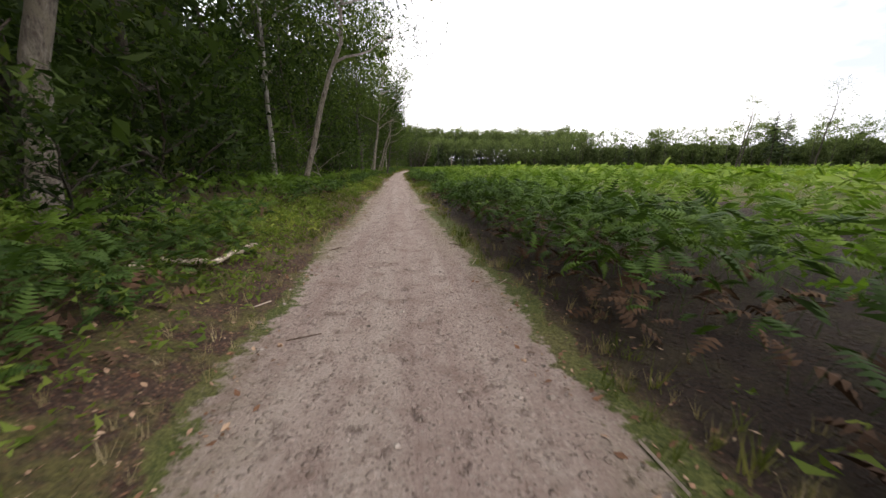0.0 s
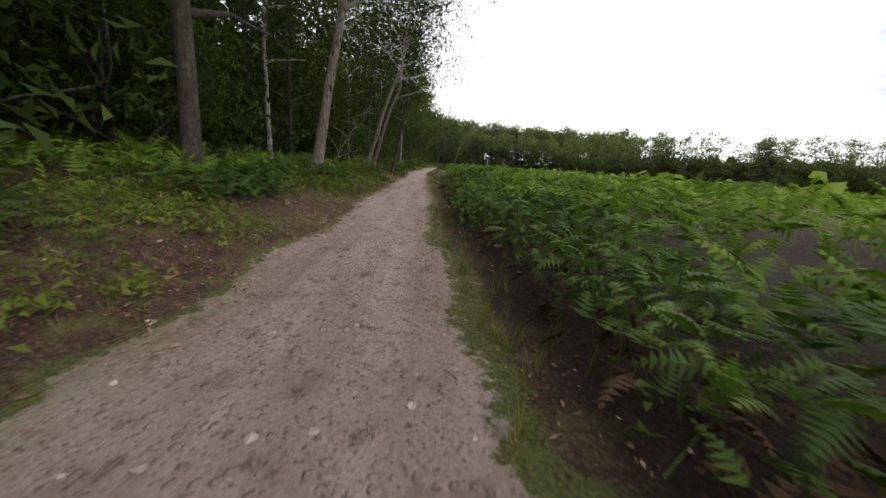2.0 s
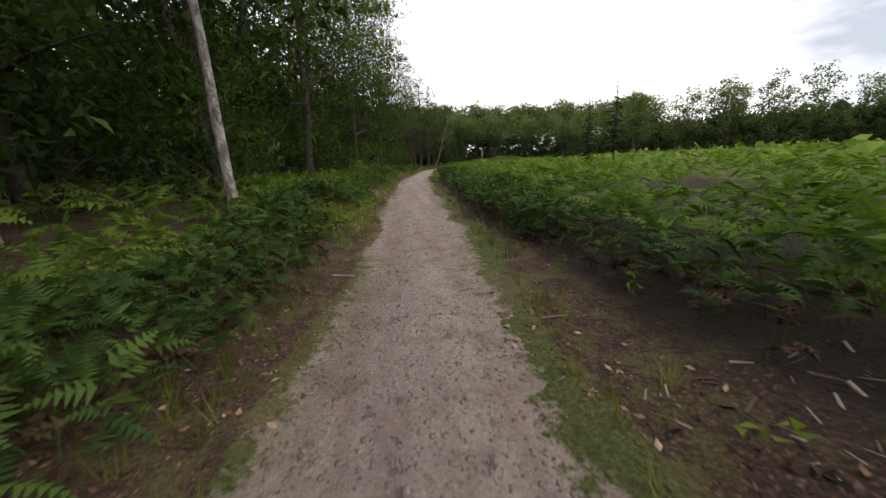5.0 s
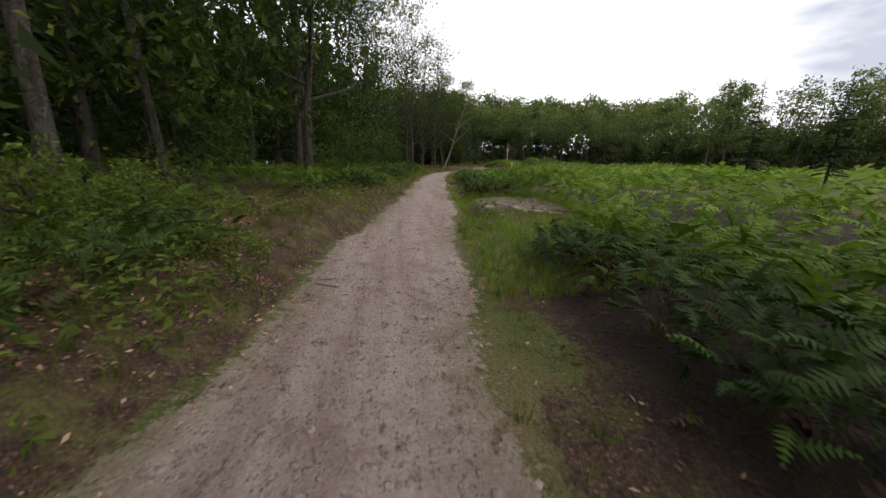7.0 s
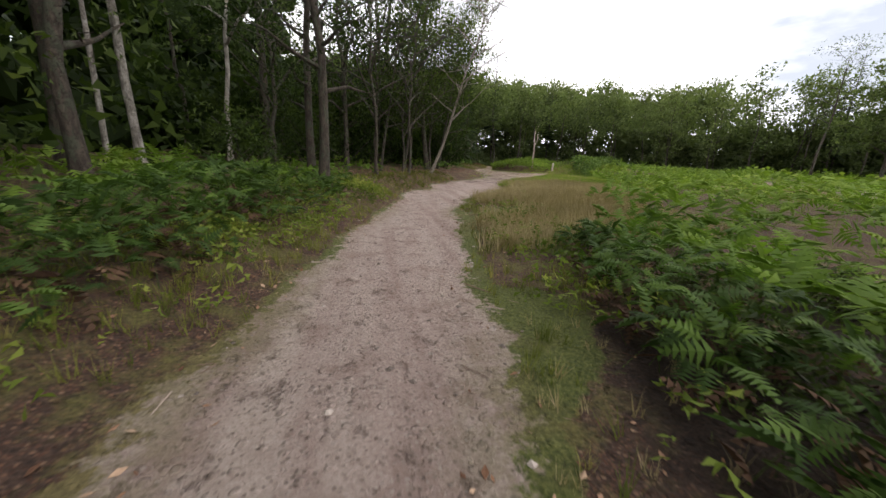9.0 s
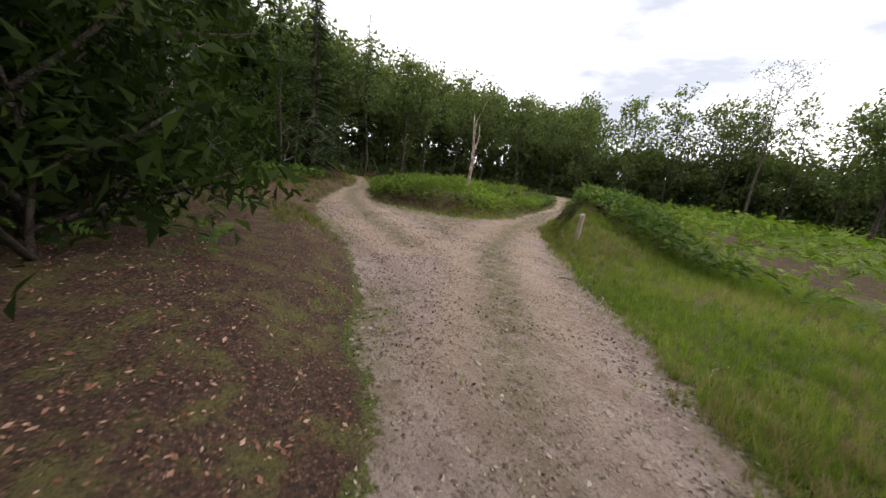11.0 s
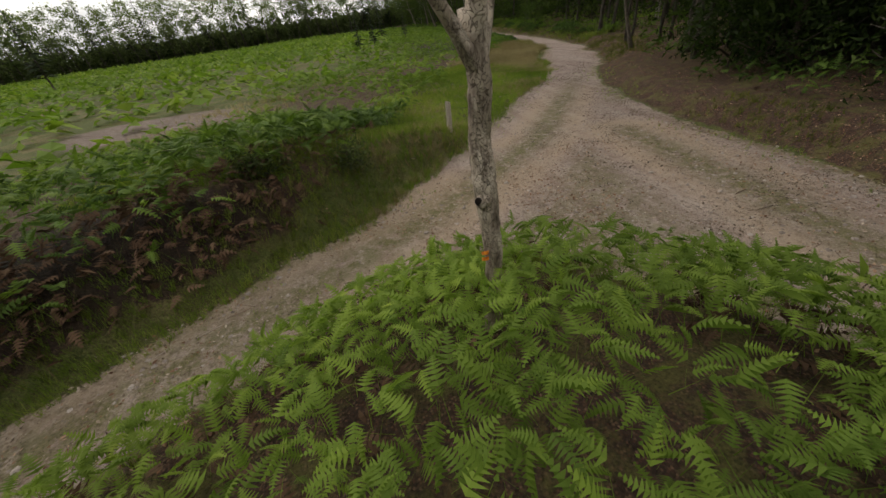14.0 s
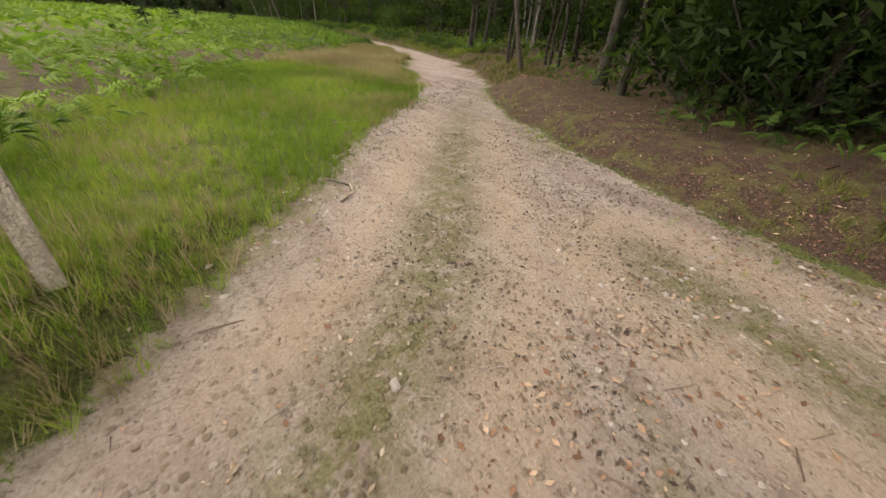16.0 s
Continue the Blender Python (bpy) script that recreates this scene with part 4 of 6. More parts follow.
# the depth of the forest: leaf masses behind the last trunks
n = 17000
kk = r3.integers(10, len(STEPS) - 2, n)
off = 7 + 22 * r3.uniform(0, 1, n) ** 1.3
px, py = np.array([beside(k, o) for k, o in zip(kk, off)]).T
pz = r3.uniform(0, 1, n) ** 0.8 * np.where(px < -4, 18, np.interp(py, [128, 140, 152, 165], [18, 6, 5, 7.5]))
keep = (plan(px, py)[0] > 6.5) & ((pz < 7) | (py < 58) | (r3.random(n) < 0.5))
LUMP = [clumps([(0.0, 0.0, 0.0)], 1, 0.8, 63)[0]]
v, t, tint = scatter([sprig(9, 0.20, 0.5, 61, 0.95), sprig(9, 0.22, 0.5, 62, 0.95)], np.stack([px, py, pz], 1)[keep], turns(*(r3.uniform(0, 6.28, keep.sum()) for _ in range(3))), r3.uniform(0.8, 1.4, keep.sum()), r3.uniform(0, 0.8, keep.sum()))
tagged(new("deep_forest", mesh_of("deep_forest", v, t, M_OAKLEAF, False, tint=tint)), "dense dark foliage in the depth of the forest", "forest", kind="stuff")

n = 9500
kk = r3.integers(len(STEPS) - 84, len(STEPS) - 2, n)
px, py = np.array([beside(k, o) for k, o in zip(kk, r3.uniform(3.6, 20, n))]).T
keep = (plan(px, py)[0] > 3.0) & (py > 163)
v, t, tint = scatter([sprig(8, 0.24, 0.5, 64, 0.95), sprig(8, 0.22, 0.5, 65, 0.95), sprig(8, 0.22, 0.5, 66, 0.95)] + LUMP, np.stack([px, py, r3.uniform(0, 1, n) ** 0.8 * 7.5], 1)[keep], turns(*(r3.uniform(0, 6.28, keep.sum()) for _ in range(3))), r3.uniform(0.7, 1.1, keep.sum()), r3.uniform(0, 0.6, keep.sum()))
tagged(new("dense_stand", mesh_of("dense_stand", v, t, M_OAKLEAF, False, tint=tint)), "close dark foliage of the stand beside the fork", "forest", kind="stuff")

# the forest goes on behind: close masses of leaves, shade painted into their dark tint
n = 3000
kk = r3.integers(10, len(STEPS) - 2, n)
px, py = np.array([beside(k, o) for k, o in zip(kk, r3.uniform(21, 34, n))]).T
pz = r3.uniform(0, 1, n) * np.where(px < -5, 18, np.interp(py, [128, 142, 160, 172], [14, 7, 6, 7]))
px2, py2 = np.array([beside(k, o) for k, o in zip(r3.integers(len(STEPS) - 70, len(STEPS) - 2, 900), r3.uniform(7, 22, 900))]).T
px, py, pz = np.append(px, px2), np.append(py, py2), np.append(pz, r3.uniform(0, 8, 900))
px3, py3 = r3.uniform(-34, 2, 1100), r3.uniform(132, 172, 1100)
px3, py3, pz3 = (q[plan(px3, py3)[0] > 13] for q in (px3, py3, r3.uniform(0, 17, 1100)))
px, py, pz = np.append(px, px3), np.append(py, py3), np.append(pz, pz3)
keep = (plan(px, py)[0] > 6.0) & ((pz < 11) | (py < 140) | (px < 0)) & ((pz < 7) | (py < 58) | (r3.random(len(pz)) < 0.45))
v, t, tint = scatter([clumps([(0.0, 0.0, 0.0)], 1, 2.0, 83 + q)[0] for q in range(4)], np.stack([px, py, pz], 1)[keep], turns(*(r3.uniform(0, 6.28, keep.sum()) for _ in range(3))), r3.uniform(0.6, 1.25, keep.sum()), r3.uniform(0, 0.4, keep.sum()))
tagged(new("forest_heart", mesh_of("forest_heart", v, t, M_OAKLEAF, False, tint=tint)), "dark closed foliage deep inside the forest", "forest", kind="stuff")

# the roof of the forest further west
n = 4600
px, py = r3.uniform(-120, -26, n), r3.uniform(-60, 215, n)
v, t, tint = scatter([sprig(14, 0.9, 1.9, 93 + q, 0.95) for q in range(4)], np.stack([px, py, r3.uniform(5, 14, n)], 1), turns(*(r3.uniform(0, 6.28, n) for _ in range(3))), r3.uniform(0.7, 1.3, n), r3.uniform(0.2, 0.9, n))
tagged(new("forest_canopy", mesh_of("forest_canopy", v, t, M_OAKLEAF, False, tint=tint)), "closed leafy canopy of the forest further west", "forest", kind="stuff")

# ---------------------------------------------------------------- far woods round the field
WOOD = [(-24, 176), (4, 188), (26, 190), (40, 196), (52, 197), (65, 187), (74, 172), (80, 150), (95, 130), (118, 106), (134, 82), (140, 30), (136, -30), (100, -46), (40, -50), (-20, -46)]
FAR = [tree_meshes("wood_tree", 14.0 + 0.8 * k, 0.15, 0.52 if k < 2 else 0.14, 10, 3.2, 0.5, 230, 0.26, M_BARK, M_HAZYLEAF, 200 + k, 4, 0.85, 5, 0.7, 0.8, 0, 0, 0.75, 4, 1.05) for k in range(5)]


BARE = tree_meshes("thin_crowned_tree", 19, 0.22, 0.45, 13, 4.2, 0.8, 300, 0.17, M_BARK, M_HAZYLEAF, 240, 5, 0.9, 7, 0.8, 0.8, 3)
legs = [math.hypot(b[0] - a[0], b[1] - a[1]) for a, b in zip(WOOD, WOOD[1:])]


def along_wood(s):
    for (a, b), L in zip(zip(WOOD, WOOD[1:]), legs):
        if s <= L:
            dx, dy = (b[0] - a[0]) / L, (b[1] - a[1]) / L
            k = WOOD.index(a)
            if s > L - 6 and k + 2 < len(WOOD) or s < 6 and k > 0:
                p, q = (WOOD[k + 1], WOOD[k + 2]) if s > L / 2 else (WOOD[k - 1], WOOD[k])
                g = 0.5 * (1 - min(s, L - s) / 6.0)
                M = math.hypot(q[0] - p[0], q[1] - p[1])
                ex, ey = dx * (1 - g) + (q[0] - p[0]) / M * g, dy * (1 - g) + (q[1] - p[1]) / M * g
                return a[0] + dx * s, a[1] + dy * s, -ey, ex
            return a[0] + dx * s, a[1] + dy * s, -dy, dx
        s -= L
    return *WOOD[-1], 1.0, 0.0


for row, step in ((0.5, 5.6), (4.5, 7.2), (9, 10.0)):
    s = 1.0
    while s < sum(legs):
        x, y, ox, oy = along_wood(s)
        o = row + r3.uniform(-1.8, 1.8)
        x, y = x + ox * o, y + oy * o
        south = y < 128
        low = 0.5 if y > 160 and x < 12 else 0.92 if y >= 140 and x > 60 else 1.4 if y < 55 else 0.88 if y < 140 else 1.0
        if r3.random() < (0.14 if south else 0.04) and row > 1:
            tree("conifer_tree", CONIFERS[r3.integers(2)], x, y, r3.uniform(0, 6), r3.uniform(0.85, 1.15) * low, "dark pointed conifer standing in the far wood", "tree", "trees of the far wood")
        else:
            tree("wood_tree", FAR[r3.integers(2) if y > 165 and x < 64 else 2 + r3.integers(3)], x, y, r3.uniform(0, 6), r3.uniform(0.92, 1.06) * low, "tall thin-stemmed broadleaf tree of the far wood", "tree", "trees of the far wood")
        s += step * r3.uniform(0.75, 1.25)
ROUND = tree_meshes("round_tree", 18.5, 0.3, 0.22, 26, 5.0, 0.6, 1500, 0.27, M_BARK, M_HAZYLEAF, 260, 5, 0.8, 8, 0.3, 0.1, 2, 0, 0.7, 6, 1.0)
tree("round_tree", ROUND, 63.0, 155.0, 2.0, 0.74, "large round-crowned tree rising above the far wood", "tree", "trees of the far wood")
for x, y, sc in ((91.0, 80.0, 0.85), (66.0, 99.0, 0.72), (99.0, 84.0, 0.9), (21.0, 118.0, 0.32), (16.5, 100.0, 0.42), (18.8, 112.5, 0.3), (12.0, 96.0, 0.3)):
    tree("conifer_tree", CONIFERS[int(x) % 2], x, y, x, sc, "dark conifer standing alone in the bracken field", "tree", "lone conifers in the field")
for (ax, ay), (bx, by), (cx, cy) in zip(WOOD, WOOD[1:], WOOD[2:]):
    ux, uy = (bx - ax) / math.hypot(bx - ax, by - ay), (by - ay) / math.hypot(bx - ax, by - ay)
    wx, wy = (cx - bx) / math.hypot(cx - bx, cy - by), (cy - by) / math.hypot(cx - bx, cy - by)
    for k, (o, g) in enumerate(((2.5, 0.5), (6.0, 0.25), (6.5, 0.75), (10.0, 0.5))):
        x, y = bx + o * (-uy * (1 - g) - wy * g), by + o * (ux * (1 - g) + wx * g)
        tree("wood_tree", FAR[2 + k % 3], x, y, k * 2.1 + bx, r3.uniform(0.85, 1.05), "tall thin-stemmed broadleaf tree of the far wood", "tree", "trees of the far wood")
tree("conifer_tree", CONIFERS[1], 80.0, 170.0, 1.0, 0.98, "lone conifer rising above the far wood's edge", "tree", "trees of the far wood")
for x, y, sc in ((118.0, 90.9, 1.15), (86.8, 84.9, 0.9), (93.0, 90.0, 0.95), (70.0, 166.0, 0.9)):
    tree("thin_crowned_tree", BARE, x, y, x, sc, "tall tree with a thin open crown at the field's edge", "tree", "open-crowned trees at the field")

# taller wood standing behind, to the north
for k in range(46):
    x, y = -10 + 2.6 * k + r3.uniform(-1.5, 1.5), 236 + r3.uniform(-6, 6) - 0.004 * (2.6 * k - 60) ** 2
    tree("wood_tree", FAR[k % 2], x, y, r3.uniform(0, 6), r3.uniform(1.5, 1.7), "tall broadleaf tree of the taller wood behind", "tree", "trees of the taller wood")

# low growth at the foot of the far woods, and the foliage in their depth
n = 12000
s = r3.uniform(0, sum(legs), n)
aw = np.array([along_wood(v) for v in s])
o = r3.uniform(-1.5, 15, n)
px, py = aw[:, 0] + aw[:, 2] * o, aw[:, 1] + aw[:, 3] * o
foot = r3.uniform(0, 1, n) ** 1.3 * (2.4 + 3.6 * lattice(s, s * 0, 11, 12)) * smooth(-2, 5, o) * np.where((py > 165) & (px < 64), 0.5, 1.0)
north = smooth(160, 172, py)
top = (9.5 + 4.5 * lattice(s, s * 0, 7, 14) + 2.5 * lattice(s, s * 0, 2.5, 15)) * np.where((py > 165) & (px < 62), np.interp(px, [6, 20], [0.45, 1.0]), 0.84)
full = np.where(r3.random(n) < north * (px < 64), 0.6, 0.12)
pz = np.where((r3.random(n) < 0.62) & (o > 3), (full + (1 - full) * r3.uniform(0, 1, n)) * top, foot)
# tint lightens upwards: lit tops and a shaded foot, in the colour
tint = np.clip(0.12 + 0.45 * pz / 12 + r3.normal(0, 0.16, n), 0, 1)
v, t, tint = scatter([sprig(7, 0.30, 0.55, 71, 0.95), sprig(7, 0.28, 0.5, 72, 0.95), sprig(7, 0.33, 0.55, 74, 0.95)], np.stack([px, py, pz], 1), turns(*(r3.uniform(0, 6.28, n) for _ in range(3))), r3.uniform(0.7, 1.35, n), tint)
tagged(new("wood_foliage", mesh_of("wood_foliage", v, t, M_HAZYLEAF, False, tint=tint)), "close green foliage and low bushes of the far wood", "woodland", kind="stuff")

# crowns of the taller wood behind
n = 3000
px = r3.uniform(-16, 118, n)
py = 238 + r3.uniform(-7, 9, n) - 0.004 * (px - 50) ** 2
pz = 12.5 + r3.uniform(0, 1, n) * (8 + 3 * lattice(px, px * 0, 9, 16))
# light from above painted in: higher leaves take a lighter tint
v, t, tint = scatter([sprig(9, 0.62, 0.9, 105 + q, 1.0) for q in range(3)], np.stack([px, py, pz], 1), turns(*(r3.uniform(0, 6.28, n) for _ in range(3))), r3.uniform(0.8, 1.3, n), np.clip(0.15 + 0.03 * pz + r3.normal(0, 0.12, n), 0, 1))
tagged(new("high_wood_foliage", mesh_of("high_wood_foliage", v, t, M_HAZYLEAF, False, tint=tint)), "dense crowns of the taller wood behind", "woodland", kind="stuff")

# the close inner mass of the far wood
n = 12000
s = r3.uniform(0, sum(legs), n)
aw = np.array([along_wood(v) for v in s])
o = r3.uniform(6.5, 14, n)
px, py = aw[:, 0] + aw[:, 2] * o, aw[:, 1] + aw[:, 3] * o
top = (8.0 + 3.5 * lattice(s, s * 0, 7, 14) + 2.0 * lattice(s, s * 0, 2.5, 15)) * np.where((py > 165) & (px < 62), np.interp(px, [6, 20], [0.45, 1.0]), 0.84)
u = r3.uniform(0, 1, n) ** 0.9
pz = np.where((py > 165) & (r3.random(n) < 0.5), np.where(r3.random(n) < 0.5, 2.8 * u, (0.6 + 0.35 * u) * top), u * top * 0.88)
# darker low down: the wood's inner shade is part of the tint
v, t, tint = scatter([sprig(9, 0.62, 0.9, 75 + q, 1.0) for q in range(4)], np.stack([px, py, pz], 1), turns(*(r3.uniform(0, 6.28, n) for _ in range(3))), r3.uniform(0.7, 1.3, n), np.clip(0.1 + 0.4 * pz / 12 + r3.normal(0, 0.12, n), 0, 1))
tagged(new("wood_heart", mesh_of("wood_heart", v, t, M_HAZYLEAF, False, tint=tint)), "dense shaded foliage inside the far wood", "woodland", kind="stuff")

n = 3400
s = r3.uniform(0, sum(legs), n)
aw = np.array([along_wood(v) for v in s])
o = r3.uniform(8, 15, n)
px, py = aw[:, 0] + aw[:, 2] * o, aw[:, 1] + aw[:, 3] * o
pz = r3.uniform(0, 1, n) * np.where((py > 165) & (px < 62), 2.6, 8.0)
# low tints paint the shade inside the thicket
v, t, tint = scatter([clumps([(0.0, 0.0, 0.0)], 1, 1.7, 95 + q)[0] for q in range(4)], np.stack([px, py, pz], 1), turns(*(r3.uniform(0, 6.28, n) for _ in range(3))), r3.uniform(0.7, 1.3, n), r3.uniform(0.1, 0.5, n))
tagged(new("wood_shade", mesh_of("wood_shade", v, t, M_HAZYLEAF, False, tint=tint)), "closed shaded thicket deep in the far wood", "woodland", kind="stuff")

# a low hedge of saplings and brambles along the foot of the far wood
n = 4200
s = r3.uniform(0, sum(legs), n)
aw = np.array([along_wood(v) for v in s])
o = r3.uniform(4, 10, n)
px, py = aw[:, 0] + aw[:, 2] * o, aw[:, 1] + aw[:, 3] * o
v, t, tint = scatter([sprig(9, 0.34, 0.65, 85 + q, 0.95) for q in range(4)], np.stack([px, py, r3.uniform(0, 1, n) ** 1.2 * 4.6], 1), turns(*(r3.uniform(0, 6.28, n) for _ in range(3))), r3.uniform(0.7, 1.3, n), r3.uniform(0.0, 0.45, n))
tagged(new("wood_hedge", mesh_of("wood_hedge", v, t, M_HAZYLEAF, False, tint=tint)), "low dark thicket along the foot of the far wood", "undergrowth", kind="stuff")

# ---------------------------------------------------------------- bracken
ROADS = [s for line in (MAIN[1:], LEFT, RIGHT[:5]) for s in walk_chain(line)]


def along_roads(count, reach, r):
    """Places scattered within reach of the tracks' middle."""
    st = np.array(ROADS)[r.integers(0, len(ROADS), count)]
    off = r.uniform(-1, 1, count) * (st[:, 2] + reach)
    go = r.uniform(-0.3, 0.3, count)
    return st[:, 0] - st[:, 4] * off + st[:, 3] * go, st[:, 1] + st[:, 3] * off + st[:, 4] * go


def fern_patch(name, count, x0, x1, y0, y1, templates, size, test, label, seed, mat=None, thin=1.0, low=1.0, tone=0.0):
    r = np.random.default_rng(seed)
    x, y = r.uniform(x0, x1, count), r.uniform(y0, y1, count)
    if x0 == x1:
        x, y = along_roads(count, y1, r)
    d, e = plan(x, y)
    keep = test(x, y, d, e) & (r.random(count) < np.minimum(1, fern_cover(x, y) * thin + 0.5 * (thin > 2)))
    x, y, d, e = x[keep], y[keep], d[keep], e[keep]
    m = len(x)
    tall = np.where(e > 0, np.interp(y, [0, 45, 60, 126, 128, 133, 136, 150, 158, 160, 165], [0.9, 0.9, 0.75, 0.8, 0.45, 0.45, 0.55, 0.58, 0.62, 0.9, 0.9]), 0.58)
    start = np.where(in_island(x, y), 0.0, np.where(e > 0, np.interp(y, *FERN_FROM), np.interp(y, *WOOD_FROM)))
    rim = np.where(in_island(x, y), 0.85, np.where(e > 0, 0.7 + 0.3 * smooth(start - 0.1, start + 0.5, d), 0.45 + 0.55 * smooth(start - 0.1, start + 0.9, d)))
    up = tall * low * rim * (0.45 + 0.85 * lattice(x, y, 2.2, 47)) * (1 - 0.65 * r.random(m) ** 2.2)
    p = np.stack([x, y, ground_z(x, y) + up], 1)
    rot = turns(r.uniform(0, 6.28, m), r.normal(0.1, 0.46, m), r.normal(0, 0.42, m))
    sc = size * r.uniform(0.65, 1.2, m)[:, None] * np.ones(3)
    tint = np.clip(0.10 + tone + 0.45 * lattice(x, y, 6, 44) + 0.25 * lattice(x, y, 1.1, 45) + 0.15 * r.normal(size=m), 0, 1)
    v, t, tv = scatter(templates, p, rot, sc, tint)
    v[:, 2] = np.maximum(v[:, 2], ground_z(v[:, 0], v[:, 1]) - 0.02)
    return tagged(new(name, mesh_of(name, v, t, mat or M_FERN, False, tint=tv)), label, "bracken", kind="stuff")


isl_box = lambda x, y, d, e: in_island(x, y) & (y < 174) & (x < 36)
not_isl = lambda x, y, d, e: ~isl_box(x, y, d, e)
# tone lowered: deep shade among the verge fronds goes into their colour
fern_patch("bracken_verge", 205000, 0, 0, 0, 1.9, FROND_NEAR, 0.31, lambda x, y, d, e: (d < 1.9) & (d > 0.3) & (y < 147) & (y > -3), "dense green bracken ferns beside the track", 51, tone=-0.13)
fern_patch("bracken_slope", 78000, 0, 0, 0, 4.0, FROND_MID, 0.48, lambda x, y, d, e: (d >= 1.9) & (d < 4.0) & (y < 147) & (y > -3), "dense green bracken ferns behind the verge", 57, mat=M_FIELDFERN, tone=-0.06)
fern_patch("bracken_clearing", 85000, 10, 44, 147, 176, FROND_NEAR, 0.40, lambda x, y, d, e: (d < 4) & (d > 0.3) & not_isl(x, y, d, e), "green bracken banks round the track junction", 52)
fern_patch("bracken_island", 26000, 22, 36, 162, 174, FROND_ISLAND, 0.32, lambda x, y, d, e: isl_box(x, y, d, e), "bright green bracken patch between the forking tracks", 53, M_BRIGHTFERN)
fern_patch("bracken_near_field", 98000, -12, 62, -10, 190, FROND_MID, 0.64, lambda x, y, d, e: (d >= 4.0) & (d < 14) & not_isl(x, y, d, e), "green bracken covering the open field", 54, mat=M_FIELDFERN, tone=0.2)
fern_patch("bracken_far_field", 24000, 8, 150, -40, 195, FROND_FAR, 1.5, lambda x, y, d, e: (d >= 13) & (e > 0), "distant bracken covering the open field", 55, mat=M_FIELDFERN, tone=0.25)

# dead brown fronds and stems below the green
fern_patch("dead_bracken", 60000, 0, 0, 0, 2.2, FROND_MID, 0.34, lambda x, y, d, e: d > 0.4, "brown dead bracken fronds on the ground", 56, M_DEADFERN, 0.9, 0.35)
fern_patch("dead_bracken", 7000, 27.6, 40, 159.8, 168, FROND_MID, 0.36, lambda x, y, d, e: (d > 0.4) & (d < 1.7) & ~in_island(x, y) & (e > 0), "brown dead bracken on the face of the bank", 59, M_DEADFERN, 3.0, 0.5)


# broadleaf seedlings and low herbs on the verges
def herb_patch(name, count, reach, cover, label, seed):
    r = np.random.default_rng(seed)
    x, y = along_roads(count, reach, r)
    d, e = plan(x, y)
    keep = r.random(count) < cover(x, y, d, e)
    x, y = x[keep], y[keep]
    m = len(x)
    p = np.stack([x, y, ground_z(x, y) + r.uniform(0.02, 0.30, m) * (0.3 + lattice(x, y, 1.4, 81))], 1)
    tint = np.clip(0.15 + 0.6 * lattice(x, y, 1.8, 82) + 0.2 * r.normal(size=m), 0, 1)
    rot = turns(r.uniform(0, 6.28, m), r.normal(0, 0.4, m), r.normal(0, 0.4, m))
    tm = [sprig(7, 0.042, 0.05, 83 + k, 0.8) for k in range(4)]
    v, t, tv = scatter([(q * (1, 1, 0.6), f) for q, f in tm], p, rot, r.uniform(0.6, 1.5, m), tint)
    return tagged(new(name, mesh_of(name, v, t, M_HERB, False, tint=tv)), label, "herbs", kind="stuff")


def herb_cover(x, y, d, e):
    patch = smooth(0.36, 0.58, lattice(x, y, 1.1, 84) * 0.6 + lattice(x, y, 3.2, 85) * 0.4)
    west = patch * smooth(0.15, 0.6, d) * smooth(4.0, 2.0, d) * np.where((y > 51) & (y < 57) | (y > 107) & (y < 111), 0.15, 1.0)
    east = 0.4 * patch * smooth(0.3, 0.7, d) * smooth(2.4, 1.4, d) * np.interp(y, [18, 21, 28, 31, 50, 53, 72, 75, 112, 114, 118, 121, 126, 129, 134, 137], [0.1, 1, 1, 0.1, 0.1, 0.35, 0.35, 0.1, 0.1, 0.8, 0.8, 0.2, 0.2, 1, 1, 0.1])
    return np.where(y > 141, 0, np.where(e < 0, west, east))


herb_patch("verge_herbs", 190000, 3.5, herb_cover, "low green seedlings and herbs on the verge", 58)


# ---------------------------------------------------------------- verge grass
def blades(count, seed):
    r = np.random.default_rng(seed)
    v, t = [], []
    for k in range(count):
        a, L = r.uniform(0, 6.28), r.uniform(0.6, 1.0)
        b = r.normal(0, 0.10, 2)
        w = np.array([-math.sin(a), math.cos(a), 0]) * 0.016
        out = np.array([math.cos(a), math.sin(a), 0])
        base = np.array([b[0], b[1], 0])
        tip = base + out * 0.42 * L + np.array([0, 0, 0.9 * L])
        k0 = len(v)
        v += [base - w, base + w, tip]
        t += [(k0, k0 + 1, k0 + 2)]
    return np.array(v), np.array(t)


TUFT = [blades(11, 1), blades(9, 2), blades(12, 3)]
def grass_patch(name, count, x0, x1, y0, y1, cover, size, mat, label, seed, tone=0.0):
    r = np.random.default_rng(seed)
    x, y = r.uniform(x0, x1, count), r.uniform(y0, y1, count)
    if x0 == x1:
        x, y = along_roads(count, y1, r)
    d, e = plan(x, y)
    keep = r.random(count) < cover(x, y, d, e)
    x, y = x[keep], y[keep]
    m = len(x)
    p = np.stack([x, y, ground_z(x, y) - 0.01], 1)
    rot = turns(r.uniform(0, 6.28, m), r.normal(0, 0.12, m), r.normal(0, 0.12, m))
    tint = np.clip(0.15 + tone + 0.6 * lattice(x, y, 2.2, 48) + 0.2 * r.normal(size=m), 0, 1)
    v, t, tv = scatter(TUFT, p, rot, size * r.uniform(0.6, 1.3, m), tint)
    return tagged(new(name, mesh_of(name, v, t, mat, False, tint=tv)), label, "grass", kind="stuff")


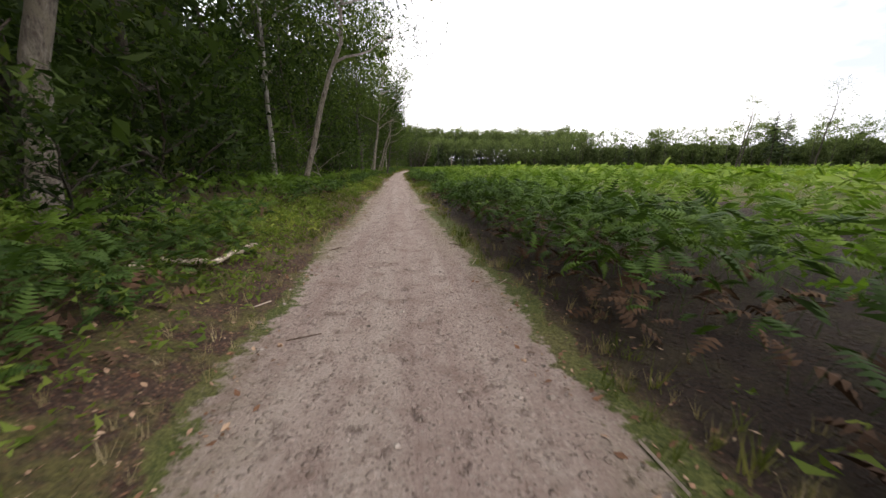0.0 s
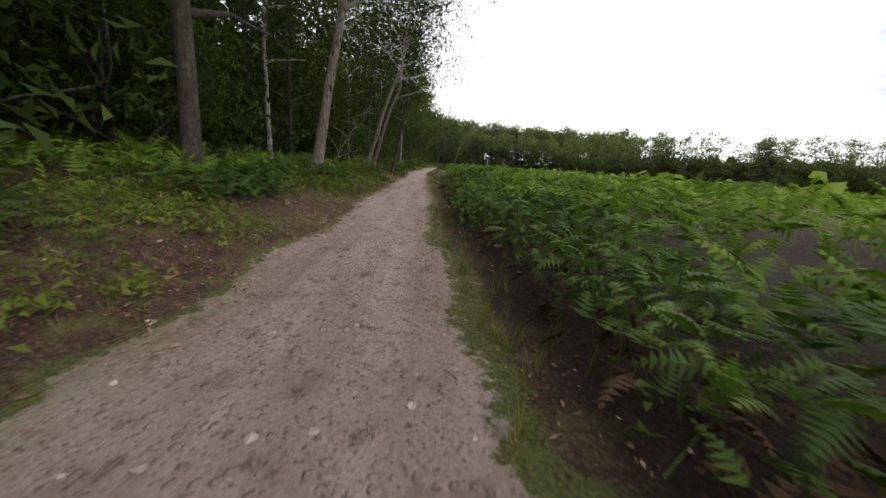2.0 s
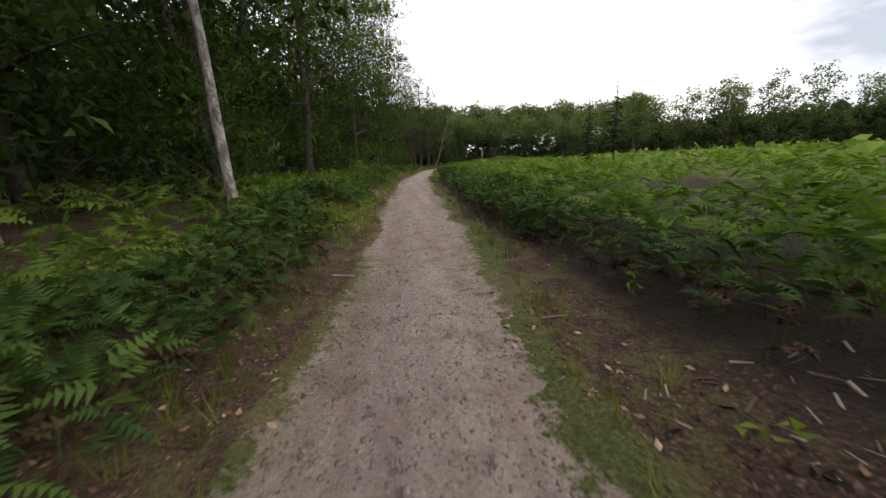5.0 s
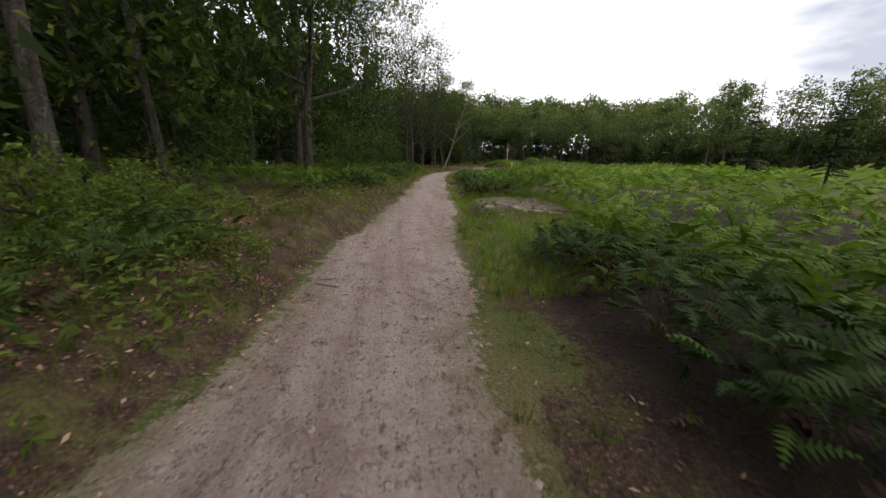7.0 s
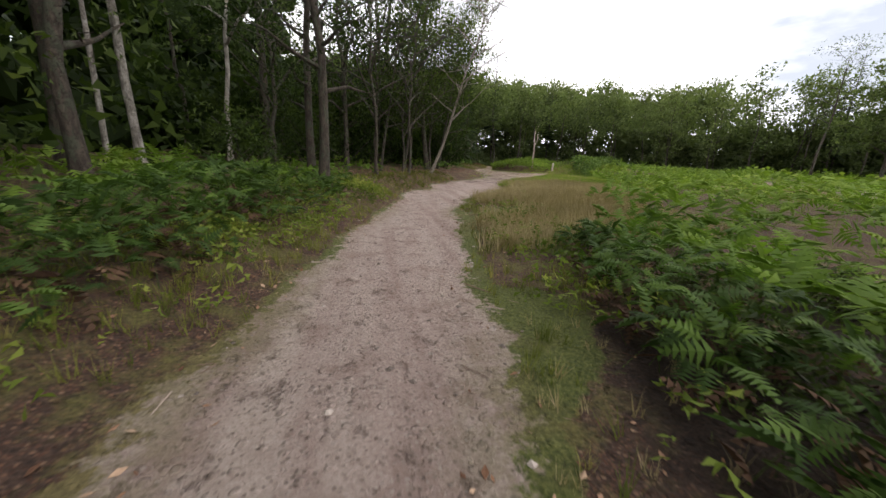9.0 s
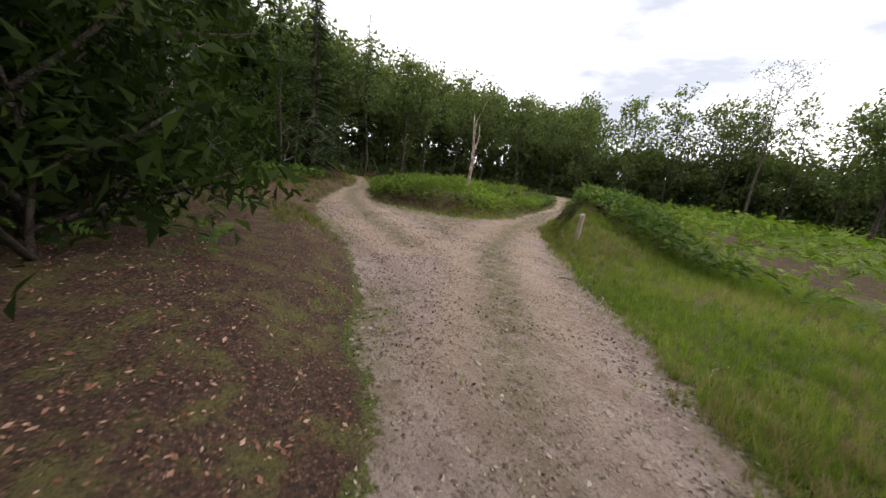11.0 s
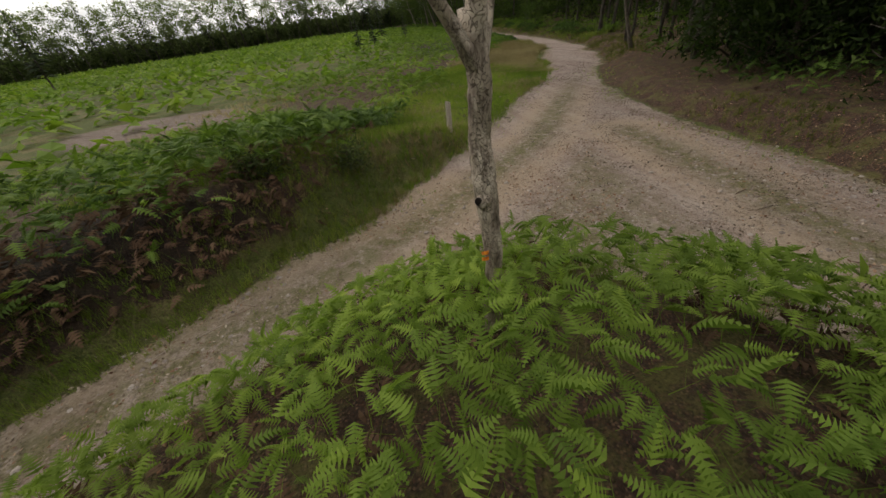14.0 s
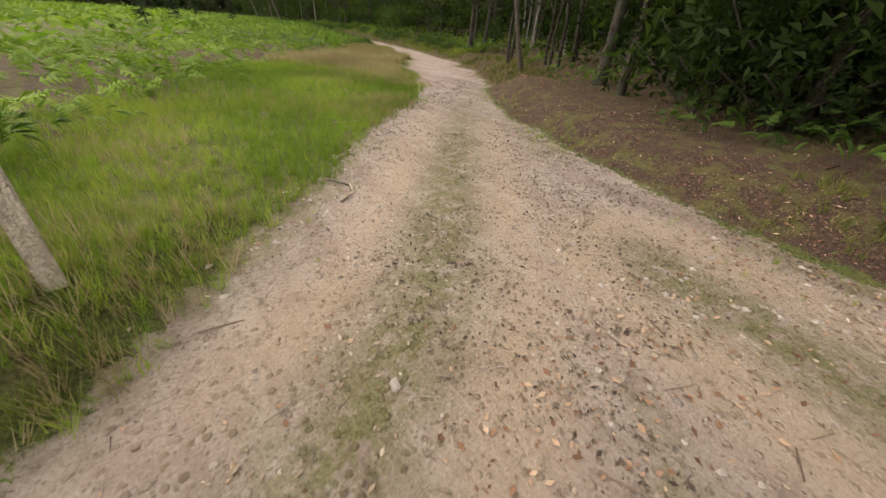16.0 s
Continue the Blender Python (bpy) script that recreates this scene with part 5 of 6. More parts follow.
def verge_cover(x, y, d, e):
    start = np.where(np.interp(y, *MULCH_Y) > 0.3, 0.3, np.minimum(np.interp(y, *FERN_FROM), np.where((y > 20) & (y < 28), 1.5, np.where(y > 130, 4.0, 0.3))))
    east = smooth(0.0, 0.3, d) * smooth(start + 0.55, start - 0.1, d) * smooth(0.15, 0.75, lattice(x, y, 1.1, 49)) * 0.9
    west = 0.95 * smooth(0.05, 0.3, d) * smooth(2.6, 1.2, d) * smooth(0.30, 0.52, lattice(x, y, 2.0, 50))
    return np.where(e > 0, east, west)


grass_patch("verge_grass", 62000, 0, 0, 0, 2.4, verge_cover, 0.23, M_VERGEGRASS, "short olive-green grass along the track's verge", 61, 0.0)
grass_patch("junction_grass", 14000, 15, 34, 149, 168, lambda x, y, d, e: 0.9 * smooth(-1.1, 0.1, d) * smooth(0.9, 0.4, d) * smooth(0.35, 0.6, lattice(x, y, 1.4, 57)), 0.12, M_GRASS, "low worn grass creeping into the gravel junction", 64, 0.2)
grass_patch("bend_grass", 85000, 13, 33, 142, 163, lambda x, y, d, e: (e > 0) * smooth(-0.3, 0.1, d) * smooth(7.0, 4.4, d) * (0.3 + 0.7 * lattice(x, y, 1.7, 58)) * np.where(y > 159.6, smooth(1.2, 0.6, d), 1.0), 0.22, M_GRASS, "green grass on the verge round the bend", 65, 0.05)
grass_patch("dry_grass", 18000, 5, 17, 132.5, 147, lambda x, y, d, e: (e > 0) * smooth(0.25, 0.7, d) * smooth(5.5, 3, d) * smooth(0.25, 0.5, lattice(x, y, 3.5, 51)), 0.42, M_DRYGRASS, "tall pale dry grass beside the bend of the track", 62)
grass_patch("bend_dry_grass", 26000, 13, 33, 142, 160, lambda x, y, d, e: (e > 0) * smooth(-0.3, 0.1, d) * smooth(5.0, 0.6, d) * smooth(0.42, 0.62, lattice(x, y, 1.9, 94) + 0.25 * smooth(1.4, 0.2, d)), 0.25, M_DRYGRASS, "straw-coloured dry grass tufts round the bend", 68)
grass_patch("log_grass", 17000, 1, 8.5, 103.5, 116, lambda x, y, d, e: (e > 0) * smooth(0.1, 0.4, d) * smooth(5.0, 3.4, d) * np.where((d > 0.9) & (y > 109.2 - 0.35 * (d - 1.2)) & (y < 113.5) & (d < 3.4), 0.06, 0.35 + 0.65 * lattice(x, y, 1.2, 96)), 0.19, M_GRASS, "rough yellowish-green grass round the bare log", 69, 0.14)
grass_patch("field_dry_grass", 7000, 18, 37, 135, 151, lambda x, y, d, e: (d > 0.6) * np.maximum.reduce([np.exp(-(((x - a) / u) ** 2 + ((y - b) / w) ** 2) * 1.5) for a, b, u, w in ((31.5, 144.8, 2.6, 1.1), (28.6, 143.2, 2.2, 1.0), (22.4, 139.4, 2.4, 1.2), (34.0, 147.6, 2.4, 0.8))]), 0.36, M_DRYGRASS, "patches of tan dry grass in the bracken field", 66)
grass_patch("field_grass", 11000, 0.5, 9, 49, 76, lambda x, y, d, e: (e > 0) * smooth(1.9, 2.8, d) * smooth(8, 5, d) * (0.3 + 0.7 * lattice(x, y, 1.5, 67)), 0.30, M_GRASS, "yellowish rough grass behind the cleared bank", 67, 0.2)
grass_patch("dry_verge_grass", 20000, 0, 0, 0, 1.4, lambda x, y, d, e: smooth(-0.05, 0.2, d) * smooth(1.4, 0.7, d) * smooth(0.5, 0.7, lattice(x, y, 3.0, 52)), 0.17, M_DRYGRASS, "straw-coloured dry grass tufts along the track", 63)

# ---------------------------------------------------------------- loose pieces on the ground


def pebble(seed):
    r = np.random.default_rng(seed)
    a = np.arange(5) * 1.2566
    v = np.concatenate([np.stack([np.cos(a), np.sin(a), 0 * a], 1), [(0.2, 0.1, 0.62), (-0.25, -0.1, 0.55)]]) * r.uniform(0.75, 1.2, (7, 3))
    return v, np.array([(0, 1, 5), (1, 2, 5), (2, 6, 5), (2, 3, 6), (3, 4, 6), (4, 0, 6), (0, 5, 6)])


def fallen_leaf(seed):
    r = np.random.default_rng(seed)
    v = np.array([(0, -1, 0), (0.5, -0.1, 0.12), (0, 1, 0.05), (-0.5, 0.0, 0.16)], float)
    v[:, 2] += r.normal(0, 0.10, 4) + 0.1
    return v, np.array([(0, 1, 2), (0, 2, 3)])


def chip(seed):
    r = np.random.default_rng(seed)
    w, h = r.uniform(0.09, 0.2), r.uniform(0.06, 0.12)
    v = np.array([(-w, -1, 0), (w, -0.9, 0), (w * 0.7, 1, 0), (-w * 0.8, 0.9, 0), (0.1 * w, -0.95, h), (-0.1 * w, 0.95, h)])
    q = [(1, 2, 5, 4), (3, 0, 4, 5)]
    return v, np.array([f for a, b, c, d in q for f in ((a, b, c), (a, c, d))] + [(0, 1, 4), (2, 3, 5)])


def strew(name, count, x0, x1, y0, y1, cover, templates, lo, hi, mat, label, category, seed, tilt=0.25, lift=0.0, pale=0.0):
    r = np.random.default_rng(seed)
    x, y = r.uniform(x0, x1, count), r.uniform(y0, y1, count)
    if x0 == x1:
        x, y = along_roads(count, y1, r)
    d, e = plan(x, y)
    keep = r.random(count) < cover(x, y, d, e)
    x, y = x[keep], y[keep]
    m = len(x)
    p = np.stack([x, y, ground_z(x, y) + lift], 1)
    rot = turns(r.uniform(0, 6.28, m), r.normal(0, tilt, m), r.normal(0, tilt, m))
    v, t, tv = scatter(templates, p, rot, lo + (hi - lo) * r.random(m) ** 2.5, pale + (1 - pale) * r.random(m))
    return tagged(new(name, mesh_of(name, v, t, mat, False, tint=tv)), label, category, kind="stuff")


strew("track_stones", 10000, 0, 0, 0, 0.4, lambda x, y, d, e: smooth(0.25, -0.2, d) * (0.25 + 0.75 * smooth(0.4, 0.7, lattice(x, y, 1.3, 53))) + 0.3 * smooth(0.5, 0.1, np.abs(d)), [pebble(k) for k in range(5)], 0.012, 0.040, M_STONE, "small pale stones scattered over the gravel track", "stones", 71, 0.2, -0.004)
strew("fallen_leaves", 190000, 0, 0, 0, 2.4, lambda x, y, d, e: np.maximum(np.where(e < 0, 0.75 * smooth(-0.45, 0.05, d) * smooth(2.6, 0.7, d), 0.5 * smooth(-0.4, -0.05, d) * smooth(1.2, 0.4, d)), 0.6 * smooth(148, 154, y) * smooth(167, 162, y) * (d < 0.2)) * (0.12 + 0.88 * smooth(0.35, 0.6, lattice(x, y, 1.3, 54))), [fallen_leaf(k) for k in range(4)], 0.015, 0.040, M_LEAFLITTER, "brown fallen leaves along the track's edge", "leaves", 72, 0.3, 0.006)
strew("junction_leaves", 50000, 15, 34, 147, 168, lambda x, y, d, e: (d < 0.15) * (0.2 + 0.8 * smooth(0.35, 0.6, lattice(x, y, 1.6, 55))), [fallen_leaf(k) for k in range(4)], 0.012, 0.034, M_LEAFBIT, "tan and brown leaf bits lying over the gravel junction", "leaves", 75, 0.35, 0.006, 0.0)
strew("leaf_drifts", 90000, 13, 31, 144, 168, lambda x, y, d, e: (d < 0.5) * (e < 2.6) * smooth(0.50, 0.66, lattice(x, y, 0.55, 65) * 0.6 + lattice(x, y, 2.2, 66) * 0.4), [fallen_leaf(k) for k in range(4)], 0.014, 0.034, M_DARKLEAF, "dark wet leaves drifted into clumps on the gravel", "leaves", 78, 0.4, 0.006, 0.0)
strew("bank_leaves", 60000, -5, 1.5, 97, 120, lambda x, y, d, e: (e < 0) * smooth(0.0, 0.3, d) * smooth(3.4, 1.6, d) * (0.2 + 0.8 * smooth(0.35, 0.6, lattice(x, y, 1.0, 97))), [fallen_leaf(k) for k in range(4)], 0.014, 0.042, M_REDLEAF, "red-brown fallen leaves on the eroded bank", "leaves", 82, 0.4, 0.008, 0.0)
strew("forest_leaves", 150000, 4, 24, 138, 174, lambda x, y, d, e: (e < 0) * smooth(0.0, 0.4, d) * smooth(6.5, 3.0, d) * (0.25 + 0.75 * smooth(0.35, 0.6, lattice(x, y, 1.1, 95))), [fallen_leaf(k) for k in range(4)], 0.012, 0.034, M_REDLEAF, "red-brown fallen leaves over the forest floor", "leaves", 81, 0.4, 0.008, 0.0)
strew("junction_stones", 9000, 15, 34, 149, 168, lambda x, y, d, e: (d < 0.1) * smooth(0.4, 0.65, lattice(x, y, 2.1, 56)), [pebble(k) for k in range(5)], 0.016, 0.055, M_STONE, "pale grey stones strewn over the gravel junction", "stones", 76, 0.25, -0.004, 0.35)
chip_cover = lambda x, y, d, e: (e > 0) * np.interp(y, *MULCH_Y) * smooth(0.5, 0.9, d) * smooth(4.5, 2.5, d) * (0.5 + 0.5 * smooth(0.35, 0.6, lattice(x, y, 1.1, 59)))
strew("wood_chips", 58000, -0.4, 3.4, 48, 75, chip_cover, [chip(k) for k in range(5)], 0.015, 0.085, M_CHIP, "grey shredded wood chips on the bank beside the track", "wood chips", 73, 0.45, 0.006)
strew("wood_chips", 3500, 2, 7, 106, 116, chip_cover, [chip(k) for k in range(5)], 0.02, 0.08, M_CHIP, "wood chips on the bare soil beside the log", "wood chips", 77, 0.4, 0.006)

strew("soil_clods", 16000, -0.4, 2.0, 48, 75, lambda x, y, d, e: (e > 0) * np.interp(y, *MULCH_Y) * smooth(0.4, 0.6, d) * smooth(1.1, 0.75, d), [pebble(k) for k in range(5)], 0.02, 0.07, M_SOIL, "dark clods of soil along the cut edge of the bank", "soil", 79, 0.5, -0.01)
strew("soil_clods", 5000, 2, 6, 105, 118, lambda x, y, d, e: (e > 0) * np.interp(y, [106, 108, 115, 118], [0, 1, 1, 0]) * smooth(0.35, 0.6, d) * smooth(1.2, 0.8, d), [pebble(k) for k in range(5)], 0.02, 0.06, M_SOIL, "dark clods of soil along the ditch", "soil", 80, 0.5, -0.01)

# ---------------------------------------------------------------- dead tree on the island
DX, DY = 26.15, 164.01
DZ = float(ground_z(DX, DY))


def dead_tree():
    e = new("dead_tree")
    e.location = (DX, DY, DZ)
    e.rotation_euler = (0, 0, radians(-45))
    bole = [(0.02, 0.04, -0.2), (0.0, 0.0, 0.3), (-0.02, -0.02, 0.8), (0.0, 0.0, 1.25), (0.02, 0.0, 1.5), (0.05, -0.02, 1.85), (0.0, 0.02, 2.2), (0.02, 0.06, 2.6)]
    q, s8 = np.linspace(0, 1, 46), np.linspace(0, 1, 8)
    line = np.stack([np.interp(q, s8, np.array(bole)[:, k]) for k in range(3)], 1)
    part("trunk", mesh_of("dead_trunk", *tube(line, np.interp(q, s8, [0.115, 0.082, 0.074, 0.080, 0.092, 0.078, 0.078, 0.072]), 18, 0.045, 3), M_DEADWOOD, True), e)
    arms = [([(0.01, 0.03, 2.4), (-0.05, 0.09, 2.75), (-0.10, 0.21, 3.1), (-0.17, 0.31, 3.55), (-0.23, 0.40, 4.1)], [0.070, 0.060, 0.05, 0.035, 0.014]),
            ([(0.0, 0.03, 2.25), (0.04, 0.21, 2.5), (0.085, 0.42, 2.75), (0.10, 0.61, 3.1), (0.04, 0.75, 3.7)], [0.055, 0.046, 0.036, 0.028, 0.012]),
            ([(0.014, -0.014, 2.25), (0.0, -0.14, 2.55), (0.0, -0.226, 2.8), (0.014, -0.30, 3.2), (0.05, -0.33, 3.6)], [0.045, 0.034, 0.028, 0.022, 0.010]),
            ([(-0.148, 0.276, 3.4), (-0.03, 0.2, 3.8), (0.18, 0.1, 4.25), (0.36, 0.05, 4.7)], [0.028, 0.02, 0.013, 0.006])]
    for p, r in arms:
        part("branch", mesh_of("dead_branch", *tube(p, r, 9, 0.06, len(p)), M_DEADWOOD, True), e)
    hole = tube([(0.0, 0.02, 1.385), (0.01, 0.08, 1.395), (0.02, 0.105, 1.40)], [0.072, 0.066, 0.05], 10, 0.12, 5)
    part("knot", mesh_of("dead_knot", *hole, M_DEADWOOD, True), e, "swollen knot with a dark hollow")
    # no cavity: a near-black disc paints the shade inside the knot's hole
    part("hollow", mesh_of("dead_hollow_disc", *tube([(0.02, 0.107, 1.40), (0.02, 0.112, 1.40)], [0.038, 0.033], 10), M_HOLLOWSHADE), e)
    for low in (0.845, 0.905):
        a = np.linspace(-0.40, 0.40, 7) + 1.45
        lean = 0.045 * (a - 1.45)
        ring = np.stack([0.089 * np.cos(a), 0.089 * np.sin(a), low + lean], 1)
        v = np.concatenate([ring, ring + (0, 0, 0.036)])
        t = [f for i in range(6) for f in ((i, i + 1, i + 8), (i, i + 8, i + 7))]
        part("paint_mark", mesh_of("paint_mark", v, t, M_ORANGE), e, "orange painted trail mark")
    return tagged(e, "leafless forked dead tree with peeling grey bark and an orange mark", "dead tree")


dead_tree()


def waymark_post():
    bm = bmesh.new()
    bmesh.ops.create_cube(bm, size=1, matrix=Matrix.LocRotScale((0, 0, 0.40), None, (0.12, 0.12, 0.84)))
    bmesh.ops.bevel(bm, geom=bm.edges[:], offset=0.012, segments=2, affect="EDGES")
    for v in bm.verts:
        if v.co.z > 0.5:
            v.co.z += 0.25 * v.co.x
    me = bpy.data.meshes.new("waymark_post")
    bm.to_mesh(me)
    bm.free()
    me.materials.append(M_POST)
    ob = new("waymark_post", me)
    ob.matrix_world = pose(24.57, 156.34, float(ground_z(24.57, 156.34)) - 0.02, 3, -3, 20)
    return tagged(ob, "short weathered wooden waymark post in the verge grass", "post")


waymark_post()


def stick(name, pts, r0, r1, mat, label, cat="branch", sides=7, seed=0):
    p = np.array([(x, y, float(ground_z(x, y)) + h) for x, y, h in pts])
    q = np.linspace(0, 1, 4 * len(p))
    s = np.linspace(0, 1, len(p))
    fine = np.stack([np.interp(q, s, p[:, k]) for k in range(3)], 1)
    fine[1:-1] += np.random.default_rng(seed).normal(0, r0 * 0.4, fine[1:-1].shape)
    return tagged(new(name, mesh_of(name, *tube(fine, np.linspace(r0, r1, len(fine)), sides, 0.06, seed), mat, True)), label, cat)


stick("leaning_stick", [(23.7, 168.3, 0.0), (23.4, 168.8, 1.1), (23.1, 169.3, 2.2)], 0.035, 0.015, M_BARK, "thin dark dead stem leaning out of the bracken", "branch", 6, 3)
stick("fallen_branch", [(-3.1, 3.9, 0.05), (-2.75, 4.05, 0.09), (-2.4, 4.2, 0.12), (-2.2, 5.0, 0.16)], 0.05, 0.03, M_DEADWOOD, "weathered fallen branch lying on the leaf litter", "branch", 8, 4)
stick("fallen_log", [(3.85, 109.75, 0.10), (4.2, 109.3, 0.06), (4.6, 109.0, 0.05), (5.3, 108.6, 0.05)], 0.034, 0.024, M_DEADWOOD, "pale bare log lying on the cleared bank", "log", 8, 5)
stick("fallen_branch", [(-4.5, 41.2, 0.08), (-3.2, 42.4, 0.06), (-2.6, 43.6, 0.12)], 0.035, 0.02, M_DEADWOOD, "grey fallen branch at the foot of the oak", "branch", 7, 6)
stick("fallen_branch", [(-2.6, 55.2, 0.03), (-2.2, 55.7, 0.03), (-2.1, 56.3, 0.05)], 0.018, 0.01, M_DEADWOOD, "pale stick lying on the brown soil", "branch", 6, 7)
stick("fallen_branch", [(22.3, 155.2, 0.02), (22.05, 155.0, 0.03), (22.0, 154.7, 0.02)], 0.016, 0.008, M_DEADWOOD, "pale stick at the edge of the gravel", "branch", 6, 8)

stick("fallen_branch", [(22.0, 154.75, 0.02), (22.1, 154.65, 0.03), (22.25, 154.4, 0.02)], 0.014, 0.006, M_BARK, "crooked dark stick at the edge of the gravel", "branch", 6, 9)
stick("fallen_branch", [(21.1, 151.4, 0.02), (20.8, 151.45, 0.03), (20.5, 151.4, 0.02)], 0.014, 0.008, M_DEADWOOD, "pale stick at the edge of the gravel", "branch", 6, 10)
stick("fallen_branch", [(21.85, 153.6, 0.02), (21.7, 153.5, 0.04), (21.45, 153.4, 0.02)], 0.014, 0.006, M_DEADWOOD, "pale stick at the edge of the gravel", "branch", 6, 11)

# ---------------------------------------------------------------- bushes, tufts and rubble
BRAMBLE = [tree_meshes("bramble", 0.55 + 0.15 * k, 0.012, 0.05, 12, 0.55, 0.35, 240, 0.042, M_BARK, M_BRAMBLE, 300 + k, 5, 0.17, 4, 0.08, 0.05, 0, 0, 0.2, 4, 0.9) for k in range(3)]
BROOM = [tree_meshes("broom", 0.9 + 0.2 * k, 0.012, 0.03, 26, 0.42, 2.2, 130, 0.05, M_BARK, M_GRASS, 310 + k, 6, 0.12, 4, 0.06, 0.05, 0, 0, 0.2, 4, 0.25) for k in range(2)]
r5 = np.random.default_rng(90)


def shrub(name, meshes, x, y, size, label, group):
    return tree(name, meshes[int(x * 10) % len(meshes)], x, y, x * 7.0, size, label, "bush", group)


for k in range(34):
    x, y = r5.uniform(25.2, 36), r5.uniform(153.5, 164)
    d, e = plan(np.array([x]), np.array([y]))
    if 0.6 < d[0] < 1.5 and x > 27 and to_line(RIGHT, np.array([x]), np.array([y]))[0][0] > 0:
        shrub("bramble_bush", BRAMBLE, x, y, r5.uniform(0.6, 1.0), "dark bramble tangled on the brown face of the bank", "brambles on the banks")
for k in range(26):
    y = r5.uniform(117, 131)
    x = float(np.interp(y, [115.8, 120.7, 129.4, 134.5], [2.35, 2.95, 4.05, 4.95])) + r5.uniform(1.7, 4.4)
    shrub("bramble_bush", BRAMBLE, x, y, r5.uniform(0.45, 0.85), "low dark bramble among grass and bracken by the track", "brambles on the banks")
for x, y, sc in ((30.0, 165.0, 0.75), (30.6, 165.6, 0.85), (29.2, 165.5, 0.7), (33.9, 169.2, 1.0), (32.0, 167.9, 0.9), (31.2, 168.6, 1.0), (34.4, 163.9, 0.9), (33.2, 163.3, 0.8)):
    shrub("broom_bush", BROOM, x, y, sc, "upright dark green broom bush beside the forking track", "broom by the fork")


def gorse(x, y):
    ob = tree("gorse_bush", BROOM[1], x, y, 1.0, 0.95, "spiny green gorse bush with yellow flowers", "bush")
    rg = np.random.default_rng(5)
    p = rg.normal(0, 1, (70, 3)) * (0.26, 0.26, 0.18) + (0, 0, 0.85)
    v, t, tint = scatter([sprig(3, 0.022, 0.015, 6, 0.9)], p, turns(*(rg.uniform(0, 6.28, 70) for _ in range(3))), np.ones(70), rg.random(70))
    part("blossom", mesh_of("gorse_blossom", v, t, M_GORSE, False, tint=tint), ob, "bright yellow gorse flowers")


gorse(32.7, 167.3)


def stone(x, y, size, turn, flat=0.5, seed=0, label="pale angular stone lying on the soil"):
    """A worn block of stone, sunk a little into the soil."""
    r = np.random.default_rng(seed)
    bm = bmesh.new()
    bmesh.ops.create_icosphere(bm, subdivisions=2, radius=1.0)
    for v in bm.verts:
        v.co = Vector(np.sign(v.co) * np.abs(v.co) ** 0.75) * r.uniform(0.88, 1.08)
    me = bpy.data.meshes.new("stone")
    bm.to_mesh(me)
    bm.free()
    me.attributes.new("tint", "FLOAT", "POINT").data.foreach_set("value", np.full(len(me.vertices), r.uniform(0.55, 0.95), np.float32))
    me.materials.append(M_STONE)
    ob = new("stone", me)
    ob.matrix_world = pose(x, y, float(ground_z(x, y)) + size * flat * 0.35, r.uniform(-14, 14), r.uniform(-14, 14), turn) @ Matrix.Diagonal((size, size * 0.65, size * flat, 1))
    return tagged(ob, label, "stone", "stones beside the track")


for k, (x, y, sz) in enumerate(((3.62, 109.75, 0.13), (4.3, 109.45, 0.09), (4.4, 109.0, 0.11), (3.9, 110.2, 0.07), (4.9, 109.3, 0.08), (3.75, 108.85, 0.06), (0.35, 106.6, 0.06), (0.3, 108.9, 0.07), (0.6, 111.4, 0.05),
                                (24.2, 159.6, 0.05), (25.4, 160.3, 0.045), (22.9, 157.9, 0.05), (23.6, 161.4, 0.04), (21.4, 160.6, 0.05), (26.3, 160.9, 0.05))):
    stone(x, y, sz, 40.0 * k, 0.5, k)


def stub(x, y, h, r, lean, label, mat):
    """A broken standing stub with a splintered top."""
    p = [(0, 0, -0.1), (lean * 0.3, 0, h * 0.3), (lean * 0.7, 0.02, h * 0.7), (lean, 0.01, h)]
    ob = new("tree_stub", mesh_of("tree_stub", *tube(p, [r * 1.3, r, r * 0.9, r * 0.62], 8, 0.12, int(h * 10)), mat, True))
    ob.location = (x, y, float(ground_z(x, y)))
    return tagged(ob, label, "tree stub", "stubs at the forest edge")


stub(-4.6, 62.8, 1.7, 0.12, 0.05, "thick grey-brown broken stub at the forest edge", M_BARK)
stub(-2.9, 113.9, 0.42, 0.05, 0.02, "short pale broken stub in the leaf litter", M_BIRCH)
stub(-2.7, 138.6, 4.6, 0.06, 0.12, "tall pale broken birch stub among the ferns", M_BIRCH)
stub(-3.5, 113.0, 0.7, 0.04, 0.05, "short pale broken stub in the leaf litter", M_BIRCH)

